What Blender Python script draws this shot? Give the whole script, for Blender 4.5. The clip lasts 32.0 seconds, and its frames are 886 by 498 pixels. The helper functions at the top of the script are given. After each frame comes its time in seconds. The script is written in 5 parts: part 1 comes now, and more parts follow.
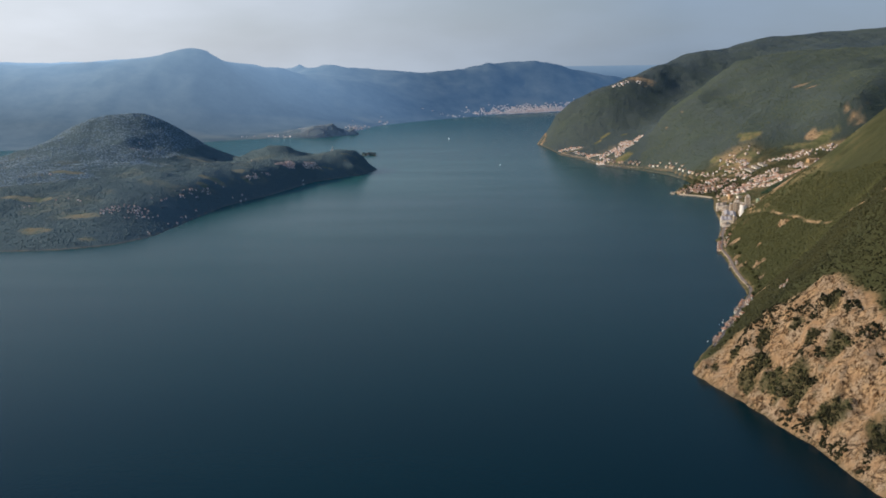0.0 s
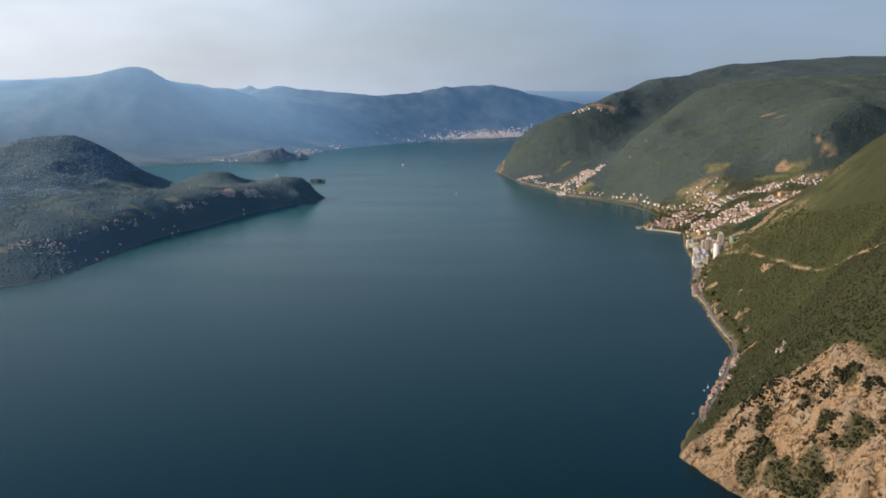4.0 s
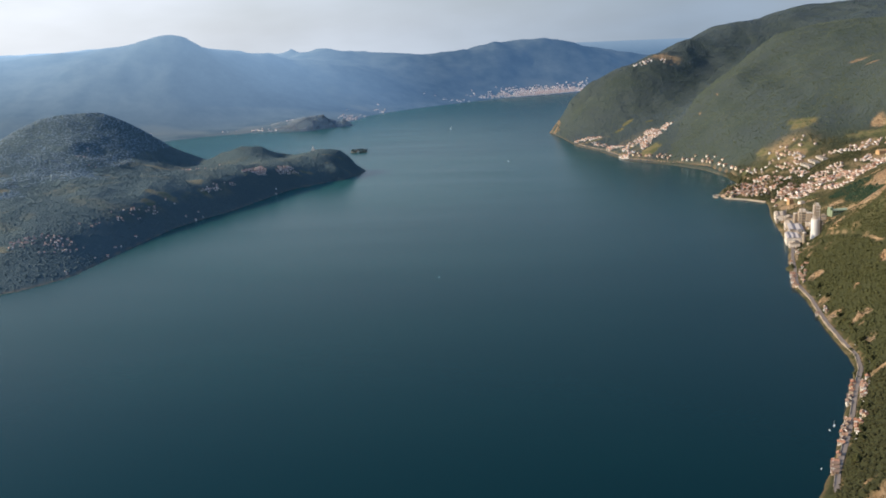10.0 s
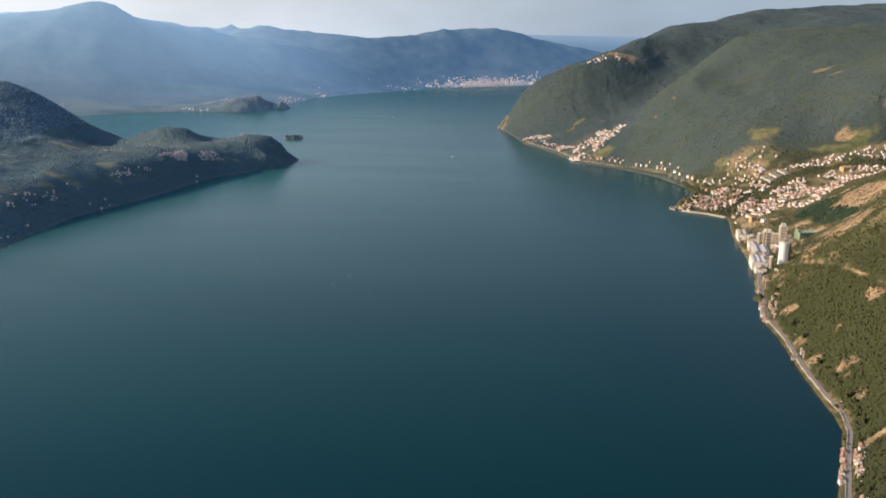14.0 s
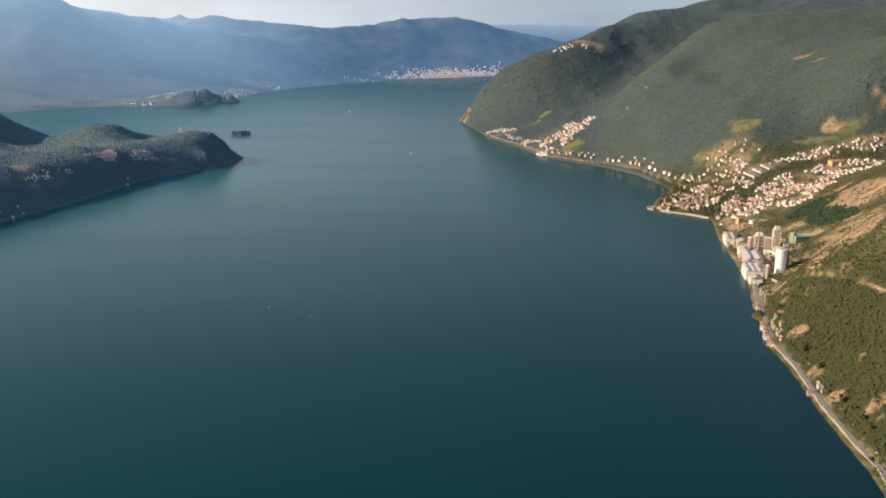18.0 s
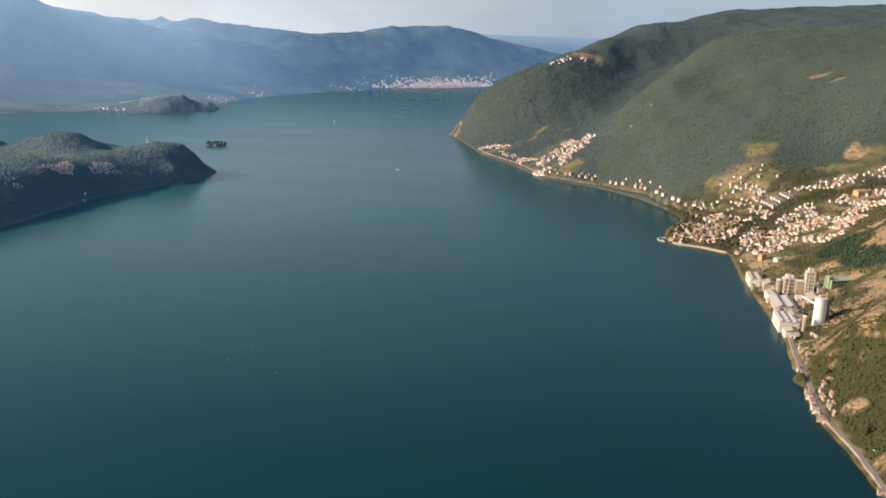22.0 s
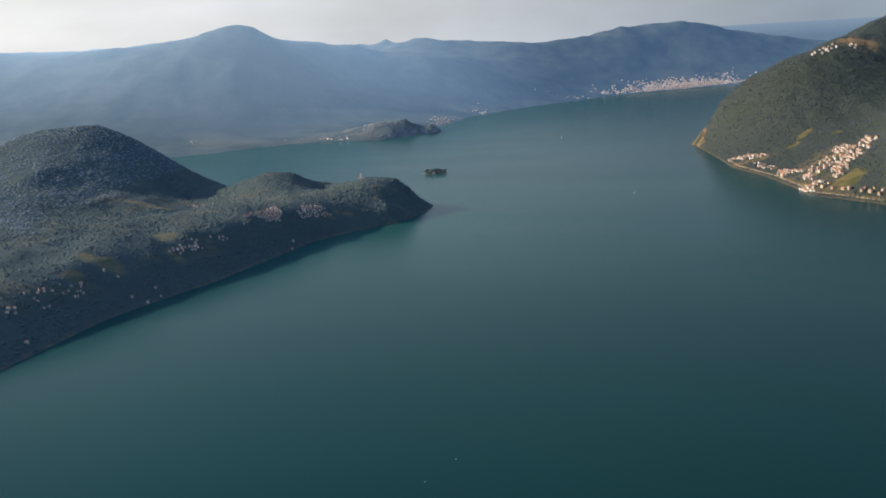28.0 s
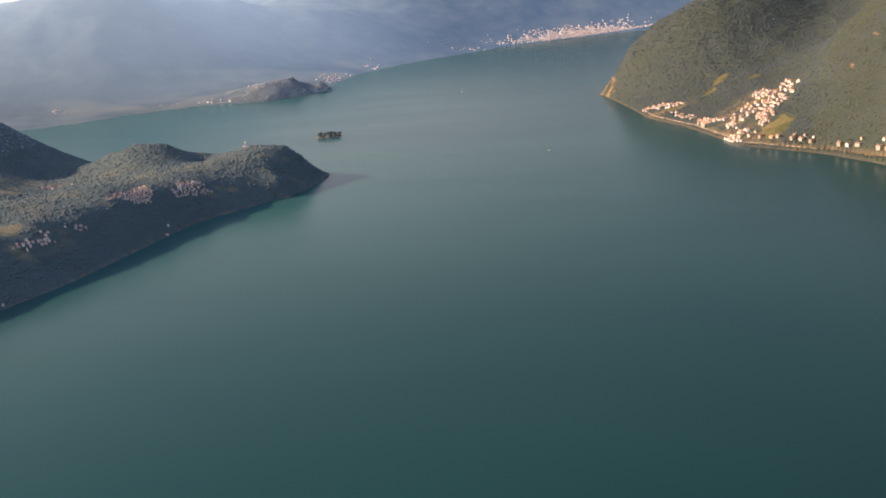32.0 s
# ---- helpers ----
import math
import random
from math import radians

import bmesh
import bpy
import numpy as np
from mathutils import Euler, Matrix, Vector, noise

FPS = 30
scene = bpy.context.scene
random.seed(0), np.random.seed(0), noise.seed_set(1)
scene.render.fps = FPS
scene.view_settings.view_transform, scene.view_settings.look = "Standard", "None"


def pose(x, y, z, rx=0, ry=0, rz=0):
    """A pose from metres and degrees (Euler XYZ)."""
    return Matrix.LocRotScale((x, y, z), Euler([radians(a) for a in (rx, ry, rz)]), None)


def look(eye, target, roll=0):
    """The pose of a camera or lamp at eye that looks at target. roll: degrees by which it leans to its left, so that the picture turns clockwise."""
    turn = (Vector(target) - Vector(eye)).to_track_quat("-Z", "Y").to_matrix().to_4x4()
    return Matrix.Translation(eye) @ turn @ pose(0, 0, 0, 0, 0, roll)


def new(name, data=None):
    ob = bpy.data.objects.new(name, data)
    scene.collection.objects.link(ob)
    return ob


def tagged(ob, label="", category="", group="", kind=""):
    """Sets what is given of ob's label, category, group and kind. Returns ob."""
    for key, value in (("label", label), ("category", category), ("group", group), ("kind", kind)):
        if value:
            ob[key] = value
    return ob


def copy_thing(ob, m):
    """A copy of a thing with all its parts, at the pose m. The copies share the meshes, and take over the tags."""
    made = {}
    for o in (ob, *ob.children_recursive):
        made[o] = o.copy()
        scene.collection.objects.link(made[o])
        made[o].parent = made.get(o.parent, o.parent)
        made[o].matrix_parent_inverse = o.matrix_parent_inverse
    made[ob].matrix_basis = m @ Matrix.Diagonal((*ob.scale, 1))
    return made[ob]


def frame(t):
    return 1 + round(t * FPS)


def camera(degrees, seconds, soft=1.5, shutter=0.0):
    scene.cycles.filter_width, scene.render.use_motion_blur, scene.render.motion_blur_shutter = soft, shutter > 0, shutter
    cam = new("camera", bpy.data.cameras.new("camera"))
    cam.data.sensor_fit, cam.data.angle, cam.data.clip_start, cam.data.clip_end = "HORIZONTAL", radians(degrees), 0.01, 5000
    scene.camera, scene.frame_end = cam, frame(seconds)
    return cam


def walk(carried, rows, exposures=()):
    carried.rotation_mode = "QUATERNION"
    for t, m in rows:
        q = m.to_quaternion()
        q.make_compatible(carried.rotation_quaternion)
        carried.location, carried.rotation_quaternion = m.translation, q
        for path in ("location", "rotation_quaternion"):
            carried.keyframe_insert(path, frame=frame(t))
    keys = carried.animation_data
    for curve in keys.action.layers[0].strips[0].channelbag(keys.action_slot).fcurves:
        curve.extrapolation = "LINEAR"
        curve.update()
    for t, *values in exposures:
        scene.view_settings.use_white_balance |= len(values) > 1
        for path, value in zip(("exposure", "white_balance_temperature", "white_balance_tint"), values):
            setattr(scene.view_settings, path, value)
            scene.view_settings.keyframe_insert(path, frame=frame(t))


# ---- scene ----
cam = camera(52.0, 32.0, soft=1.8)
# time, eye x, y, z, then yaw to the left, pitch up and roll, in metres and degrees
PATH = [
    (0.0, 0.0, 0.0, 220.0, 0.00, -12.09, -0.72),
    (0.5, 1.6, 13.3, 219.6, 0.60, -11.47, -1.91),
    (1.0, 3.0, 26.6, 219.2, 0.93, -11.14, -1.88),
    (1.5, 4.2, 40.2, 218.9, 0.44, -11.42, -0.86),
    (2.0, 5.2, 53.8, 218.6, -0.51, -11.66, -1.74),
    (2.5, 6.4, 67.3, 218.7, -1.57, -10.69, -2.58),
    (3.0, 7.4, 80.6, 218.9, -2.28, -10.92, -1.10),
    (3.5, 8.4, 93.5, 219.2, -2.90, -10.72, 0.02),
    (5.5, 12.8, 143.2, 220.6, -2.41, -10.67, 0.39),
    (6.0, 14.1, 155.3, 221.1, -2.39, -10.69, 0.59),
    (6.5, 15.3, 167.4, 221.9, -2.16, -10.76, 0.25),
    (7.0, 16.4, 179.4, 222.7, -1.87, -10.62, -3.90),
    (7.5, 17.0, 191.3, 223.4, -2.84, -11.25, 0.68),
    (8.0, 17.5, 202.9, 223.7, -4.04, -11.19, 4.42),
    (8.5, 18.4, 213.8, 223.7, -2.97, -11.51, 3.70),
    (9.0, 19.6, 224.4, 223.4, -0.79, -12.82, 1.73),
    (9.5, 21.0, 235.1, 223.5, 0.30, -13.09, -1.74),
    (10.0, 22.3, 246.2, 223.6, 0.89, -13.37, -2.32),
    (10.5, 23.2, 257.9, 223.9, 1.05, -13.87, -2.59),
    (11.0, 23.8, 270.4, 224.2, 0.54, -14.48, -2.35),
    (11.5, 24.2, 283.5, 224.5, -0.36, -14.62, -2.29),
    (12.0, 24.5, 297.0, 224.6, -1.36, -15.27, -2.53),
    (12.5, 25.0, 310.5, 224.4, -2.64, -15.55, -0.86),
    (13.0, 25.8, 323.7, 223.6, -3.34, -15.65, 0.20),
    (13.5, 27.1, 336.4, 222.4, -3.34, -15.40, 0.83),
    (14.0, 28.7, 348.8, 220.8, -2.96, -14.23, 1.07),
    (14.5, 30.4, 361.4, 219.2, -2.77, -13.31, -0.07),
    (15.0, 32.2, 374.0, 217.7, -2.92, -13.48, -1.18),
    (15.5, 33.9, 386.9, 216.4, -3.00, -14.06, 0.10),
    (17.5, 40.4, 439.7, 212.4, -3.42, -14.15, -2.72),
    (18.0, 41.7, 452.8, 211.6, -5.29, -14.69, 0.84),
    (18.5, 42.9, 465.7, 211.0, -5.77, -15.30, 1.22),
    (19.0, 44.1, 478.2, 210.5, -5.49, -15.36, 0.53),
    (19.5, 45.3, 490.5, 210.0, -5.21, -15.17, 0.30),
    (20.0, 46.4, 502.9, 209.6, -5.17, -14.94, -0.39),
    (20.5, 46.6, 515.3, 209.7, -5.49, -14.99, -0.30),
    (21.0, 46.7, 528.0, 209.7, -6.03, -15.13, 0.64),
    (21.5, 46.7, 541.0, 209.5, -6.27, -14.73, 1.30),
    (22.0, 47.1, 554.0, 209.2, -6.22, -14.14, 2.16),
    (22.5, 48.0, 567.2, 208.9, -6.21, -13.78, 4.24),
    (23.0, 49.6, 580.6, 208.6, -5.29, -12.58, 5.04),
    (23.5, 51.4, 593.8, 208.4, -3.78, -10.76, 3.41),
    (24.0, 53.3, 606.6, 208.2, -2.74, -9.58, 1.09),
    (24.5, 55.1, 618.7, 208.1, -1.65, -8.55, 2.41),
    (25.0, 56.5, 630.3, 208.5, -0.08, -8.33, 4.28),
    (25.5, 57.6, 641.4, 209.1, 1.68, -8.82, 5.47),
    (26.0, 57.9, 652.6, 209.8, 4.24, -9.17, 5.77),
    (26.5, 57.0, 664.3, 210.6, 6.70, -10.39, 2.63),
    (28.5, 48.8, 713.4, 212.5, 8.72, -14.84, -5.24),
    (29.0, 46.1, 726.1, 212.3, 8.74, -16.31, -6.93),
    (29.5, 43.1, 739.4, 211.2, 6.57, -18.18, -3.44),
    (30.0, 40.0, 752.8, 209.5, 4.80, -19.64, -0.81),
    (30.5, 37.1, 766.5, 207.6, 4.22, -20.95, -3.52),
    (31.0, 34.6, 780.9, 205.7, 4.85, -21.22, -2.77),
    (31.5, 32.3, 796.3, 203.6, 4.02, -18.77, -3.99),
    (32.0, 30.2, 812.3, 201.4, 2.40, -16.82, -4.65),
]
# the film's own brightness drifts
EXPOSURE = [(0.0, -0.1), (3.0, 0.06), (6.0, 0.07), (9.0, 0.18), (11.0, 0.2), (13.0, 0.38), (15.0, 0.29), (18.0, 0.4), (20.0, 0.5), (21.0, 0.5), (22.0, 0.42), (23.0, 0.38), (24.0, -0.06), (25.0, -0.08), (26.0, -0.1), (28.5, 0.04),
            (29.5, 0.2), (30.2, 0.69), (31.0, 1.02), (32.0, 0.6)]
walk(cam, [(t, pose(x, y, z, 90 + pitch, 0, yaw) @ pose(0, 0, 0, 0, 0, roll)) for t, x, y, z, yaw, pitch, roll in PATH],
     exposures=[(t, e, 6800 if t > 30.5 else 6150 if t > 30 else 5380 if t < 10 else 5530 if t < 18 else 5720, 24 if t > 30.5 else 10) for t, e in EXPOSURE])

# ---- sky and sun ----
# The sun stands low over the left shore, a little ahead of the flight.
SUN_EL, SUN_AZ = radians(24), radians(270)          # azimuth from +y, clockwise
sun_way = Vector((math.sin(SUN_AZ) * math.cos(SUN_EL), math.cos(SUN_AZ) * math.cos(SUN_EL), math.sin(SUN_EL)))
sun = new("sun", bpy.data.lights.new("sun", "SUN"))
sun.data.energy, sun.data.angle, sun.data.color = 5.0, radians(0.6), (1.0, 0.735, 0.44)
sun.matrix_world = look(sun_way * 100, (0, 0, 0))

world = bpy.data.worlds.new("sky")
scene.world = world
world.use_nodes = True
wn, wl = world.node_tree.nodes, world.node_tree.links
wn.clear()
sky = wn.new("ShaderNodeTexSky")
sky.sky_type, sky.sun_disc = "NISHITA", False
sky.sun_elevation, sky.sun_rotation = SUN_EL, SUN_AZ
sky.altitude, sky.air_density, sky.dust_density, sky.ozone_density = 600, 1.3, 1.2, 2.0
coord = wn.new("ShaderNodeTexCoord")
stretch = wn.new("ShaderNodeMapping")
stretch.inputs["Scale"].default_value = (1.6, 1.2, 5.0)
clouds = wn.new("ShaderNodeTexNoise")
clouds.inputs["Scale"].default_value, clouds.inputs["Detail"].default_value, clouds.inputs["Roughness"].default_value = 1.7, 7, 0.5
cover = wn.new("ShaderNodeMapRange")
cover.inputs["From Min"].default_value, cover.inputs["From Max"].default_value = 0.36, 0.66
cover.inputs["To Min"].default_value, cover.inputs["To Max"].default_value = 0.86, 1.0
# thin high cloud, warmer and brighter towards the sun's side
side = wn.new("ShaderNodeSeparateXYZ")
warm = wn.new("ShaderNodeMapRange")
warm.inputs["From Min"].default_value, warm.inputs["From Max"].default_value = 0.24, -0.56
tint = wn.new("ShaderNodeMix")
tint.data_type = "RGBA"
tint.inputs[6].default_value, tint.inputs[7].default_value = (2.5, 2.8, 3.05, 1), (7.6, 7.0, 6.2, 1)
mixed = wn.new("ShaderNodeMix")
mixed.data_type = "RGBA"
back = wn.new("ShaderNodeBackground")
back.inputs["Strength"].default_value = 0.13
out = wn.new("ShaderNodeOutputWorld")
wl.new(coord.outputs["Generated"], stretch.inputs["Vector"])
wl.new(stretch.outputs["Vector"], clouds.inputs["Vector"])
wl.new(clouds.outputs["Fac"], cover.inputs["Value"])
wl.new(coord.outputs["Generated"], side.inputs["Vector"])
wl.new(side.outputs["X"], warm.inputs["Value"])
wl.new(warm.outputs["Result"], tint.inputs[0])
# the veil thins out overhead
high = wn.new("ShaderNodeMapRange")
high.inputs["From Min"].default_value, high.inputs["From Max"].default_value = 0.12, 0.42
high.inputs["To Min"].default_value, high.inputs["To Max"].default_value = 1.0, 0.12
veil = wn.new("ShaderNodeMath")
veil.operation = "MULTIPLY"
wl.new(side.outputs["Z"], high.inputs["Value"])
wl.new(cover.outputs["Result"], veil.inputs[0])
wl.new(high.outputs["Result"], veil.inputs[1])
wl.new(veil.outputs["Value"], mixed.inputs[0])
wl.new(sky.outputs["Color"], mixed.inputs[6])
# brighter and greyer cloud banks
banks = wn.new("ShaderNodeMapRange")
banks.inputs["From Min"].default_value, banks.inputs["From Max"].default_value = 0.36, 0.64
banks.inputs["To Min"].default_value, banks.inputs["To Max"].default_value = 0.88, 1.12
shade = wn.new("ShaderNodeVectorMath")
shade.operation = "SCALE"
wl.new(clouds.outputs["Fac"], banks.inputs["Value"])
wl.new(tint.outputs[2], shade.inputs[0])
wl.new(banks.outputs["Result"], shade.inputs["Scale"])
wl.new(shade.outputs["Vector"], mixed.inputs[7])
wl.new(mixed.outputs[2], back.inputs["Color"])
wl.new(back.outputs["Background"], out.inputs["Surface"])

# ---- land forms ----
#<terrain>
def lattice(ix, iy, seed):
    n = (ix.astype(np.int64) * 374761393 + iy.astype(np.int64) * 668265263 + seed * 974634777) & 0x7FFFFFFF
    n = ((n ^ (n >> 13)) * 1274126177) & 0x7FFFFFFF
    return ((n ^ (n >> 16)) & 0xFFFF) / 65535.0


def value_noise(x, y, seed):
    ix, iy = np.floor(x), np.floor(y)
    fx, fy = x - ix, y - iy
    fx, fy = fx * fx * (3 - 2 * fx), fy * fy * (3 - 2 * fy)
    a, b = lattice(ix, iy, seed), lattice(ix + 1, iy, seed)
    c, d = lattice(ix, iy + 1, seed), lattice(ix + 1, iy + 1, seed)
    return (a + (b - a) * fx) * (1 - fy) + (c + (d - c) * fx) * fy


def fractal(x, y, size, octaves=4, seed=1, ridged=False):
    """Noise from -1 to 1 whose largest forms are size metres across."""
    total, amp, norm = 0.0, 1.0, 0.0
    for k in range(octaves):
        n = value_noise(x * 2**k / size + 17.3 * k, y * 2**k / size - 9.1 * k, seed + k) * 2 - 1
        total = total + amp * (1 - 2 * np.abs(n) if ridged else n)
        norm, amp = norm + amp, amp * 0.5
    return total / norm


def along(points, step):
    """Points every step metres along a line through the given ones."""
    p = np.array(points, float)
    d = np.r_[0, np.cumsum(np.linalg.norm(np.diff(p[:, :2], axis=0), axis=1))]
    s = np.linspace(0, d[-1], max(2, int(d[-1] / step) + 1))
    return np.stack([np.interp(s, d, p[:, k]) for k in range(p.shape[1])], 1)


def landform(points):
    """A surface through ridge, slope and shore points, straight in between like a tent."""
    p = np.array(points, float)
    keep, seen = [], set()
    for i, q in enumerate(p):
        key = (round(q[0] / 6), round(q[1] / 6))
        if key not in seen:
            seen.add(key)
            keep.append(i)
    p = p[keep]
    n = len(p)
    a = np.zeros((n + 1, n + 1))
    a[:n, :n] = np.hypot(p[:, None, 0] - p[None, :, 0], p[:, None, 1] - p[None, :, 1])
    a[:n, n] = a[n, :n] = 1
    w = np.linalg.solve(a, np.r_[p[:, 2], 0])

    def surface(x, y):
        x, y = np.asarray(x, float), np.asarray(y, float)
        z = np.full(x.shape, w[n])
        for (px, py, _), k in zip(p, w):
            z = z + k * np.hypot(x - px, y - py)
        return z

    return surface


def shore_points(line, water_side, step=22):
    """The waterline and a line below the water beside it."""
    s = along([(*q, 0.0) for q in line], step)
    t = np.gradient(s[:, :2], axis=0)
    t /= np.linalg.norm(t, axis=1)[:, None] + 1e-9
    off = np.stack([-t[:, 1], t[:, 0]], 1) * water_side
    deep = np.c_[s[:, :2] + off * 26, np.full(len(s), -11.0)]
    return [*s, *deep]


WEST_SHORE = [(330, 250), (264, 340), (222, 408), (214, 445), (211, 478), (203, 501), (197, 528), (185, 565), (175, 604), (190, 640), (207, 666), (228, 707),
              (259, 766), (282, 812), (287, 850), (294, 895), (306, 955), (310, 1000), (322, 1035), (339, 1090), (354, 1135),
              (369, 1196), (386, 1278), (408, 1350), (414, 1376), (395, 1397), (374, 1410), (368, 1430), (388, 1478), (424, 1530),
              (424, 1580), (412, 1650), (379, 1716), (316, 1783), (293, 1915), (262, 2000), (256, 2090), (242, 2245)]
CAPE_BACK = [(242, 2245), (262, 2320), (320, 2440), (420, 2600), (560, 2760), (800, 2950), (1500, 3100)]
MAIN_CREST = [(247, 2255, 14), (268, 2252, 58), (285, 2250, 78), (315, 2245, 100), (380, 2215, 126), (435, 2225, 150), (485, 2250, 166), (560, 2360, 188), (640, 2480, 205), (705, 2560, 222), (745, 2600, 212), (830, 2640, 230),
              (950, 2700, 256), (1100, 2750, 256), (1500, 2800, 264)]
MAIN_BACK = [(330, 2350, 62), (400, 2350, 95), (470, 2400, 124), (550, 2510, 152), (640, 2620, 176), (760, 2740, 194), (950, 2840, 220), (1400, 2950, 226)]
SPUR_CREST = [(375, 1742, 6), (408, 1800, 38), (440, 1870, 74), (475, 1935, 98), (514, 1990, 112), (555, 2025, 131), (592, 2052, 152), (634, 2080, 174), (663, 2090, 192), (740, 2100, 212), (900, 2090, 224), (1200, 2060, 236)]
SPUR_BACK = [(402, 1905, 36), (452, 1968, 60), (500, 2040, 80), (555, 2085, 99), (612, 2122, 126), (690, 2150, 164), (770, 2170, 190)]
GULLY = [(300, 1905, 4), (348, 1922, 14), (388, 1980, 30), (430, 2055, 54), (495, 2130, 84), (580, 2210, 122), (680, 2280, 164), (780, 2320, 196)]
VALLEY = [(424, 1500, 3), (455, 1455, 10), (520, 1440, 24), (600, 1455, 38), (671, 1500, 55), (790, 1510, 80), (1000, 1540, 120), (1400, 1560, 180)]
SPUR_FOOT = [(430, 1600, 6), (470, 1590, 35), (541, 1590, 72), (620, 1600, 92), (705, 1560, 142), (800, 1640, 180)]
NEAR_CREST = [(330, 1050, 10), (362, 1060, 40), (410, 1062, 74), (453, 1062, 100), (489, 1062, 134), (520, 1060, 158), (640, 1050, 225), (900, 1000, 330)]
ROCK_CREST = [(180, 604, 6), (205, 604, 30), (230, 596, 52), (255, 586, 72), (290, 592, 104), (340, 620, 148), (420, 680, 205), (560, 760, 290)]
LOOSE_WEST = [(360, 828, 67), (363, 1000, 43), (330, 940, 28), (420, 850, 122), (430, 960, 100), (228, 520, 30), (250, 545, 55), (262, 470, 42),
              (300, 520, 92), (330, 420, 80), (450, 450, 200), (380, 1150, 7), (372, 1120, 5), (402, 1200, 7), (430, 1245, 9), (425, 1300, 9),
              (440, 1360, 12), (470, 1300, 22), (478, 1230, 36), (540, 1275, 72), (530, 1180, 92), (470, 1130, 62), (420, 1120, 34),
              (640, 1260, 130), (560, 1350, 50), (640, 1380, 70), (800, 1300, 200), (1500, 1250, 340), (1500, 600, 420),
              (384, 2090, 49), (482, 1850, 97), (600, 1900, 142), (700, 1880, 178), (900, 1850, 205), (1300, 1800, 235), (685, 1745, 150), (560, 1730, 108), (470, 1690, 62), (700, 400, 320)]
west_base = landform([*shore_points(WEST_SHORE, 1), *shore_points(CAPE_BACK, 1, 40), *along(MAIN_CREST, 35), *along(MAIN_BACK, 45), *along(SPUR_CREST, 35), *along(GULLY, 35), *along(SPUR_BACK, 35),
                      *along(VALLEY, 40), *along(SPUR_FOOT, 35), *along(NEAR_CREST, 30), *along(ROCK_CREST, 20), *LOOSE_WEST])

ISLAND_SHORE = [(-127, 1787), (-145, 1712), (-186, 1665), (-230, 1612), (-257, 1525), (-280, 1455), (-304, 1408), (-328, 1350), (-338, 1290), (-349, 1230),
                (-364, 1122), (-396, 1072), (-450, 1046), (-520, 1038), (-650, 1045), (-800, 1090), (-1000, 1240), (-1060, 1500), (-1020, 1800),
                (-880, 2050), (-740, 2120), (-600, 2060), (-480, 1965), (-400, 1890), (-330, 1850), (-260, 1860), (-190, 1840), (-140, 1815), (-127, 1787)]
ISLAND_CREST = [(-1000, 1750, 6), (-900, 1760, 24), (-810, 1800, 44), (-745, 1840, 86), (-690, 1850, 108), (-650, 1890, 106), (-610, 1900, 112), (-560, 1895, 86), (-500, 1885, 54),
                (-460, 1885, 32), (-425, 1870, 18), (-398, 1830, 27), (-370, 1795, 46), (-335, 1788, 55), (-300, 1788, 49), (-262, 1795, 33), (-225, 1785, 39), (-199, 1780, 43),
                (-168, 1765, 41), (-140, 1745, 27)]
SHELF = [(-165, 1700, 22), (-215, 1690, 25), (-245, 1630, 33), (-290, 1540, 33), (-330, 1450, 32), (-372, 1350, 30), (-400, 1250, 28), (-425, 1160, 24),
         (-490, 1110, 16), (-640, 1130, 20), (-820, 1230, 30)]
LOOSE_ISLAND = [(-560, 1600, 58), (-500, 1400, 45), (-650, 1400, 46), (-640, 1700, 80), (-520, 1760, 62), (-430, 1600, 36), (-262, 1772, 27), (-152, 1768, 27), (-800, 1500, 40), (-560, 1250, 32), (-400, 1700, 22), (-330, 1690, 26), (-452, 1790, 20), (-412, 1800, 16), (-370, 1745, 28)]
island_base = landform([*shore_points(ISLAND_SHORE, 1), *along(ISLAND_CREST, 35), *along(SHELF, 45), *LOOSE_ISLAND])

FAR_SHORE = [(-2600, 2150), (-1500, 2190), (-900, 2270), (-660, 2380), (-560, 2463), (-449, 2508), (-345, 2484), (-270, 2590), (-205, 2890), (-97, 3062),
             (55, 3222), (156, 3330), (336, 3430), (504, 3500), (800, 3580), (1400, 3680), (2400, 3800)]
FAR_CREST = [(-2200, 2850, 190), (-1373, 2880, 208), (-1180, 2885, 208), (-1057, 2890, 203), (-960, 2892, 216), (-880, 2892, 226), (-775, 2892, 249), (-700, 2910, 228),
             (-690, 3050, 210), (-633, 3150, 196), (-525, 3150, 190), (-479, 3160, 174), (-300, 3230, 128), (-120, 3330, 70)]
BACK_CREST = [(-900, 3700, 168), (-640, 3620, 182), (-492, 3600, 187), (-355, 3600, 176), (-209, 3600, 163), (-117, 3620, 157), (29, 3640, 165), (164, 3800, 177),
              (262, 3800, 190), (360, 3800, 206), (480, 3820, 179), (592, 3960, 150), (720, 4000, 127), (848, 4040, 105), (1021, 4100, 65), (1400, 4200, 30), (2000, 4300, 20)]
FAR_FOOT = [(-1500, 2260, 8), (-900, 2420, 10), (-640, 2560, 8), (-500, 2640, 9), (-330, 2760, 12), (-200, 3010, 10), (20, 3270, 10), (180, 3420, 12), (340, 3520, 14), (520, 3590, 14), (900, 3680, 12)]
